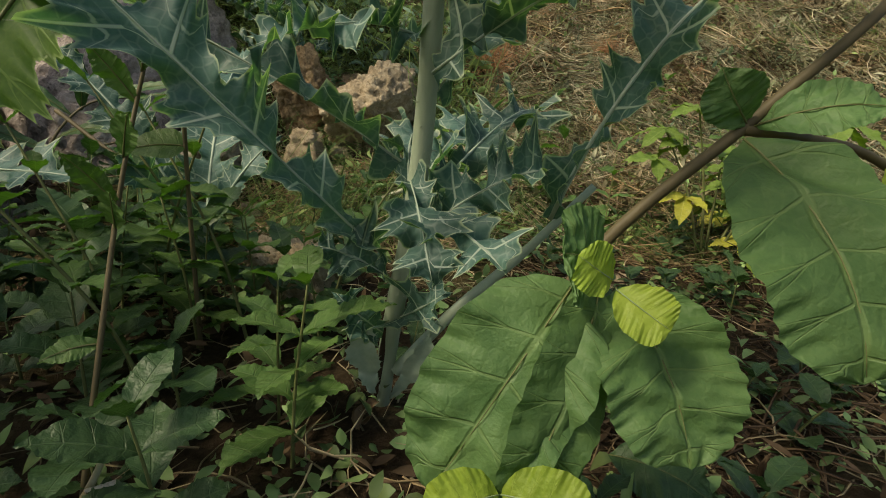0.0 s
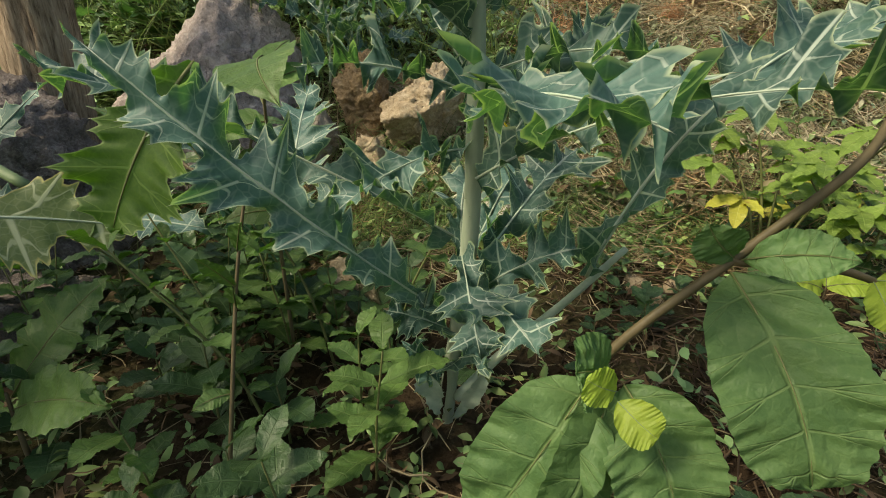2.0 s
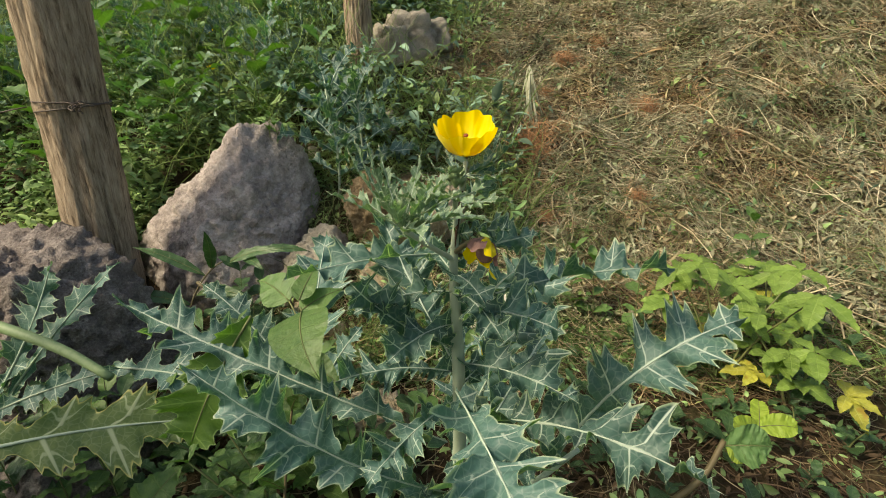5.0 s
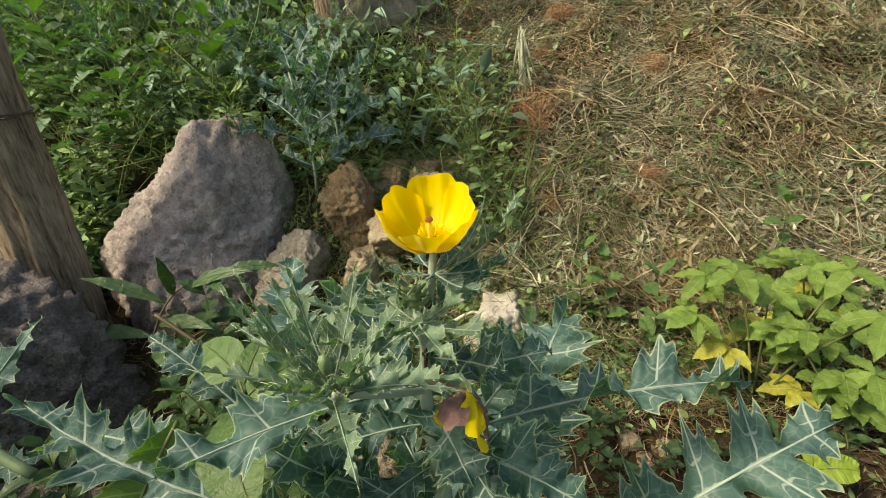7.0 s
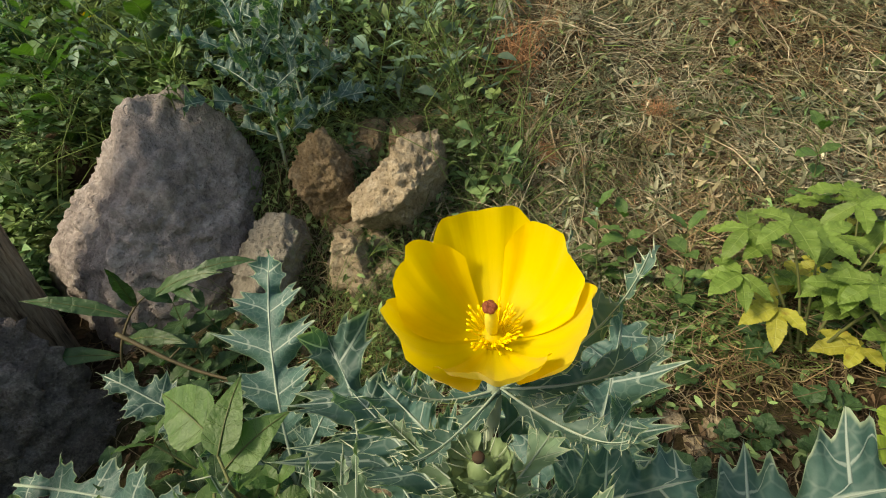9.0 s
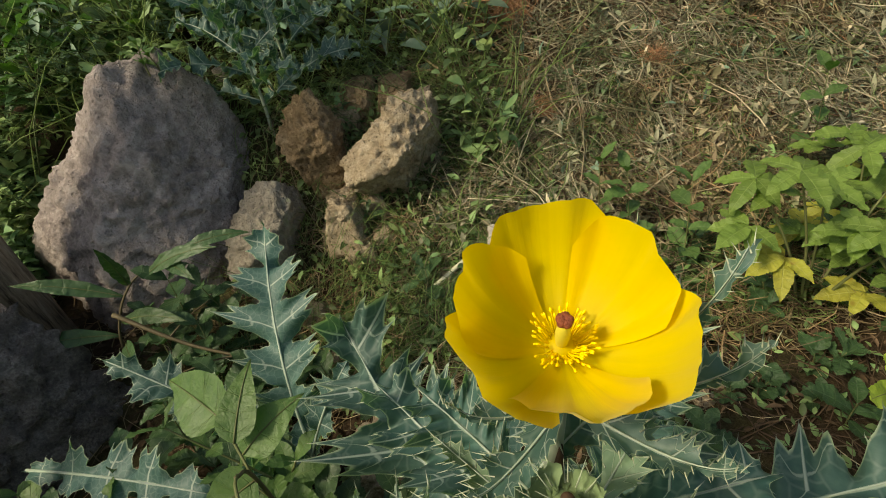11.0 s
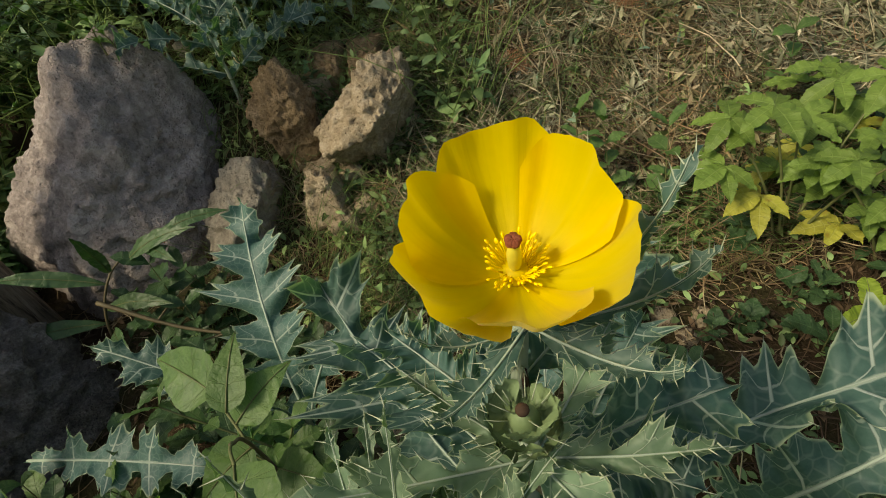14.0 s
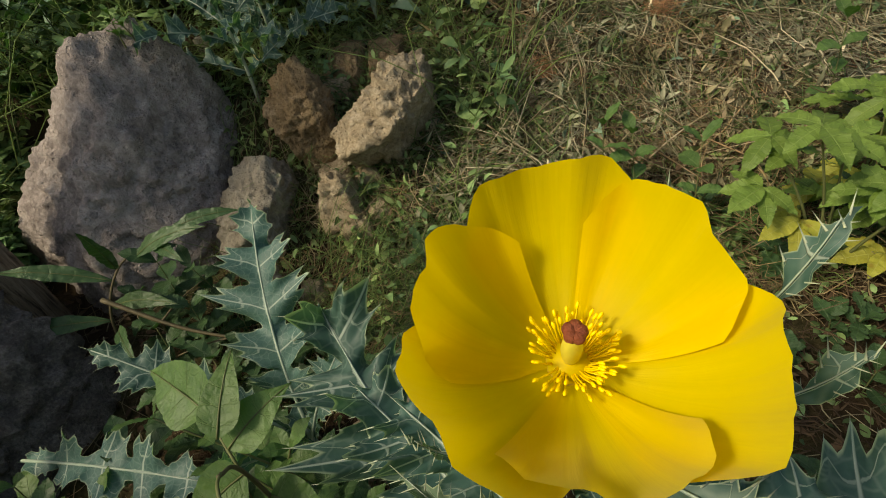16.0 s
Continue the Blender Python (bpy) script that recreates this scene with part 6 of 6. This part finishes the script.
scatter_strands("root_fibres", field(1500, 0.1, 0.75, 0.35, 1.1, 63, anywhere, 0.0, 0.02), 0.06, 0.0012, DEADLEAF, "brown stubble and rootlets on the soil", "roots", 63, 0.15, 0.6)
scatter_strands("dark_stalks", field(5000, -0.4, 2.2, 1.05, 3.6, 67, on_straw, 0.0, 0.04), 0.085, 0.0013, DEADLEAF, "dark brown rotten stems in the cut stalks", "straw", 67, 0.04, 0.7)
scatter_leaves("withered_leaves", field(5000, -0.4, 2.2, 1.05, 3.6, 68, on_straw, 0.0, 0.045), 0.022, PALE_STRAW, "small bleached leaf scraps on the cut stalks", "dry leaves", 68, 0.7, 0.3, fine=True)
scatter_leaves("ground_cover", field(5200, -0.32, 0.62, 0.82, 1.40, 73, anywhere, 0.0, 0.03), 0.019, HERB_DARK, "small leafy green weeds at the foot of the bank", "weeds", 73, 0.45, 0.55, fine=True)
scatter_strands("grass", field(4200, -0.32, 0.75, 0.82, 1.45, 74, anywhere, 0.0, 0.012), 0.055, 0.0009, HERB_DARK, "fresh green grass at the foot of the bank", "grass", 74, 0.7, 0.6, True, None, "stuff", 0.4)
# green growth on the bank
scatter_leaves("undergrowth", field(900, -0.62, -0.04, 1.34, 1.58, 71, anywhere, 0.0, 0.05), 0.026, HERB, "small green weeds behind the stone heap", "weeds", 71, 0.45, 0.5, fine=True)
scatter_strands("grass", field(700, -0.62, 0.0, 1.34, 1.58, 72, anywhere, 0.0, 0.02), 0.09, 0.0009, GRASS, "green grass behind the stone heap", "grass", 72, 0.9, 0.6, True, None, "stuff", 0.5)
scatter_leaves("undergrowth", field(21850, -4.4, 0.1, 1.2, 4.9, 11, off_straw, 0.0, 0.15), 0.042, HERB, "dense small green weeds on the bank", "weeds", 11, 0.45, 0.5, fine=True)
scatter_leaves("undergrowth", field(5750, -4.4, 0.1, 1.5, 4.9, 12, off_straw, 0.02, 0.20), 0.058, HERB_BLUE, "grey-green weeds on the bank", "weeds", 12, 0.45, 0.4, fine=True)
scatter_strands("grass", field(9200, -4.4, 0.1, 1.2, 4.9, 13, off_straw, 0.0, 0.03), 0.20, 0.0012, GRASS, "long green grass among the weeds", "grass", 13, 1.3, 0.5, False, None, "stuff", 0.7)
scatter_leaves("undergrowth", field(16000, -7.0, 0.0, 3.8, 10.0, 14, off_straw, 0.0, 0.45), 0.075, HERB, "far green weeds up the bank", "weeds", 14, 0.45, 0.5)
scatter_leaves("undergrowth", field(9000, -1.6, -0.5, 0.55, 1.3, 15, lambda x, y: (x < -0.98) | (y < 0.5), 0.0, 0.15), 0.035, HERB, "green weeds round the post", "weeds", 15, 0.45, 0.5, fine=True)

# thin growth that runs on over the ground all round
away = lambda x, y: (np.abs(x) > 1.2) | (y < 0.0) | (y > 3.9)
scatter_leaves("ground_cover", field(26000, -7.0, 7.0, -5.0, 9.0, 41, away, 0.0, 0.03), 0.075, HERB, "thin low green weeds over the open ground", "weeds", 41, 0.45, 0.45)
scatter_strands("grass", field(26000, -7.0, 7.0, -5.0, 9.0, 42, away, 0.0, 0.02), 0.11, 0.0014, GRASS, "thin grass over the open ground", "grass", 42, 0.9, 0.5, True, None, "stuff", 0.5)
scatter_strands("twigs", field(9000, -7.0, 7.0, -5.0, 9.0, 43, away, 0.0, 0.02), 0.12, 0.0016, STRAW, "scattered dry stalks over the open ground", "twigs", 43, 0.03, 0.4)

# ---- cut branches, root tuft, bleached shoots on the bank ----
def lying_branch(points, r, label, twigs, seed, mat=STRAW):
    rng = np.random.default_rng(seed)
    p = np.array([(x, y, float(height(x, y)) + h) for x, y, h in points])
    ob = thing("cut_branch", tuple(p[0]), label, "branch", "cut branches")
    line = curve_through(p - p[0], 24)
    part("limb", mesh_of("limb", *tube(line, np.linspace(r, r * 0.45, 24), 8), mat), ob)
    for i in range(twigs):
        q = line[int(rng.integers(6, 23))]
        d = unit(np.array([rng.normal(0, 1), rng.normal(0, 1), rng.uniform(0.05, 0.3)]))
        part("twig", mesh_of("twig", *tube(curve_through([q, q + d * 0.04, q + d * 0.09 + [0, 0, -0.01]], 8), np.linspace(r * 0.5, r * 0.2, 8), 6), mat), ob)
    return ob


lying_branch([(0.14, 1.56, 0.03), (0.24, 1.68, 0.04), (0.36, 1.78, 0.04), (0.58, 1.86, 0.04)], 0.006, "cut woody weed stem lying on the straw", 7, 1)
lying_branch([(0.175, 1.32, 0.02), (0.23, 1.40, 0.03), (0.33, 1.45, 0.03), (0.42, 1.47, 0.03)], 0.005, "cut brown weed stem with forked foot", 5, 2)
lying_branch([(-0.10, 1.55, 0.04), (-0.03, 1.42, 0.05), (0.02, 1.36, 0.03)], 0.004, "short cut grey stem at the edge of the straw", 3, 3)
lying_branch([(0.30, 1.16, 0.035), (0.36, 1.06, 0.03), (0.50, 0.99, 0.05)], 0.003, "thin pale twig over the soil", 3, 4)
lying_branch([(-0.62, 0.83, 0.19), (-0.50, 0.80, 0.16), (-0.36, 0.78, 0.12)], 0.004, "fallen dark twig before the boulder", 3, 5, BROWN_STEM)
lying_branch([(-0.12, 0.93, 0.03), (-0.02, 0.97, 0.05), (0.01, 0.90, 0.04)], 0.005, "bent dry stalk on the soil", 0, 6, PALE_SHOOT)
lying_branch([(0.62, 1.95, 0.05), (0.85, 2.02, 0.06), (1.10, 2.16, 0.05)], 0.005, "long grey weed stem lying on the straw", 8, 7)
lying_branch([(0.95, 1.50, 0.04), (0.78, 1.62, 0.06), (0.60, 1.66, 0.05)], 0.004, "forked dry weed stem on the straw", 8, 8)
lying_branch([(0.20, 2.15, 0.04), (0.45, 2.10, 0.06), (0.70, 2.28, 0.05)], 0.005, "woody weed stem lying on the straw", 9, 9)
lying_branch([(1.05, 1.80, 0.05), (1.20, 2.05, 0.06), (1.45, 2.15, 0.05)], 0.004, "bent weed stem on the straw", 7, 10)
lying_branch([(0.35, 1.28, 0.03), (0.50, 1.33, 0.04), (0.68, 1.30, 0.03)], 0.003, "thin brown weed stem at the foot of the straw", 6, 11, BROWN_STEM)
lying_branch([(0.02, 1.95, 0.04), (-0.06, 2.15, 0.06), (0.05, 2.35, 0.05)], 0.004, "grey weed stem at the edge of the straw", 7, 12)
tuft = thing("root_tuft", (0.135, 1.60, float(height(0.135, 1.60) + clumps(0.135, 1.60)) + 0.035), "tangled reddish-brown root ball of a pulled weed", "roots")
fib = []
rt = np.random.default_rng(3)
for i in range(190):
    a = rt.normal(0, 0.018, 3)
    d1, d2 = rt.normal(0, 0.032, 3), rt.normal(0, 0.032, 3)
    fib.append(tube(curve_through([a, a + d1, a + d1 + d2, a + d2 + rt.normal(0, 0.025, 3)], 7), 0.0007, 4))
tagged(part("root_mass", mesh_of("root_mass", *join(fib), RUST), tuft), kind="stuff")
for x, y, s in [(0.28, 1.72, 0.5), (0.42, 1.36, 0.45), (0.55, 1.85, 0.6), (0.30, 2.25, 0.7), (0.46, 2.4, 0.6), (0.16, 1.30, 0.4), (0.75, 1.6, 0.5), (0.20, 2.0, 0.45)]:
    t2 = copy_thing(tuft, Matrix.Translation((x, y, float(height(x, y)) + 0.04)) @ Matrix.Rotation(x * 9, 4, "Z"))
    t2.scale = (s, s, s * 0.7)
    tagged(t2, "small tuft of reddish root fibres on the cut stalks", "roots", "root tufts")
shoots = thing("bleached_shoots", (0.135, 1.78, float(height(0.135, 1.78) + clumps(0.135, 1.78)) + 0.02), "bunch of pale bent dry stalks standing on the straw", "dry stalks")
for i in range(9):
    a = np.array([rt.normal(0, 0.012), rt.normal(0, 0.01), -0.02])
    top = np.array([rt.normal(0.0, 0.014), rt.normal(0, 0.012), rt.uniform(0.14, 0.20)])
    end = top + np.array([rt.normal(0.01, 0.035), rt.normal(0, 0.02), -rt.uniform(0.08, 0.17)])
    part("stalk", mesh_of("stalk", *tube(curve_through([a, (a + top) / 2, top, end], 12), np.linspace(0.0044, 0.0024, 12), 6), PALE_SHOOT), shoots)
plug = rock("stub", (-0.575, 1.46, 0.375), [((-1, 0, 0), 0.014), ((1, 0, 0), 0.014), ((0, -1, 0), 0.014), ((0, 1, 0), 0.014), ((0.2, 0, 1), 0.03), ((0, 0, -1), 0.06)], CORK, "pale upright broken stub behind the boulder", 0.004, 60, 3, 40)
stick = thing("stick", (-0.190, 0.262, 0.018), "pale dry broken stick on the shaded soil", "stick")
part("limb", mesh_of("limb", *tube(curve_through([(-0.006, 0.030, 0.014), (0.002, 0.008, 0.004), (0.004, -0.024, -0.008), (0.002, -0.06, -0.014)], 14), np.linspace(0.0016, 0.0030, 14), 7), PALE_STRAW), stick)
part("snapped_end", mesh_of("snapped_end", *tube(curve_through([(0.004, -0.008, 0.0), (0.012, -0.008, 0.003), (0.021, -0.005, 0.005)], 8), np.linspace(0.0013, 0.0016, 8), 6), WHITE_STONE), stick, "bright white peeled splinter")
rock_weeds = np.random.default_rng(88)
for i, (x, y) in enumerate(spots_in(12, -0.80, -0.50, 0.40, 0.56, rock_weeds, 0.06)):
    w2 = copy_thing(more if i % 2 else WEEDS[0], Matrix.Translation((x, y, float(height(x, y)) - 0.004)) @ Matrix.Rotation(i * 2.1, 4, "Z"))
    w2.scale = (0.9, 0.9, 0.9 + 0.03 * i)
    tagged(w2, "leafy green weed growing before the dark rock", "plant", "weeds by the rock")
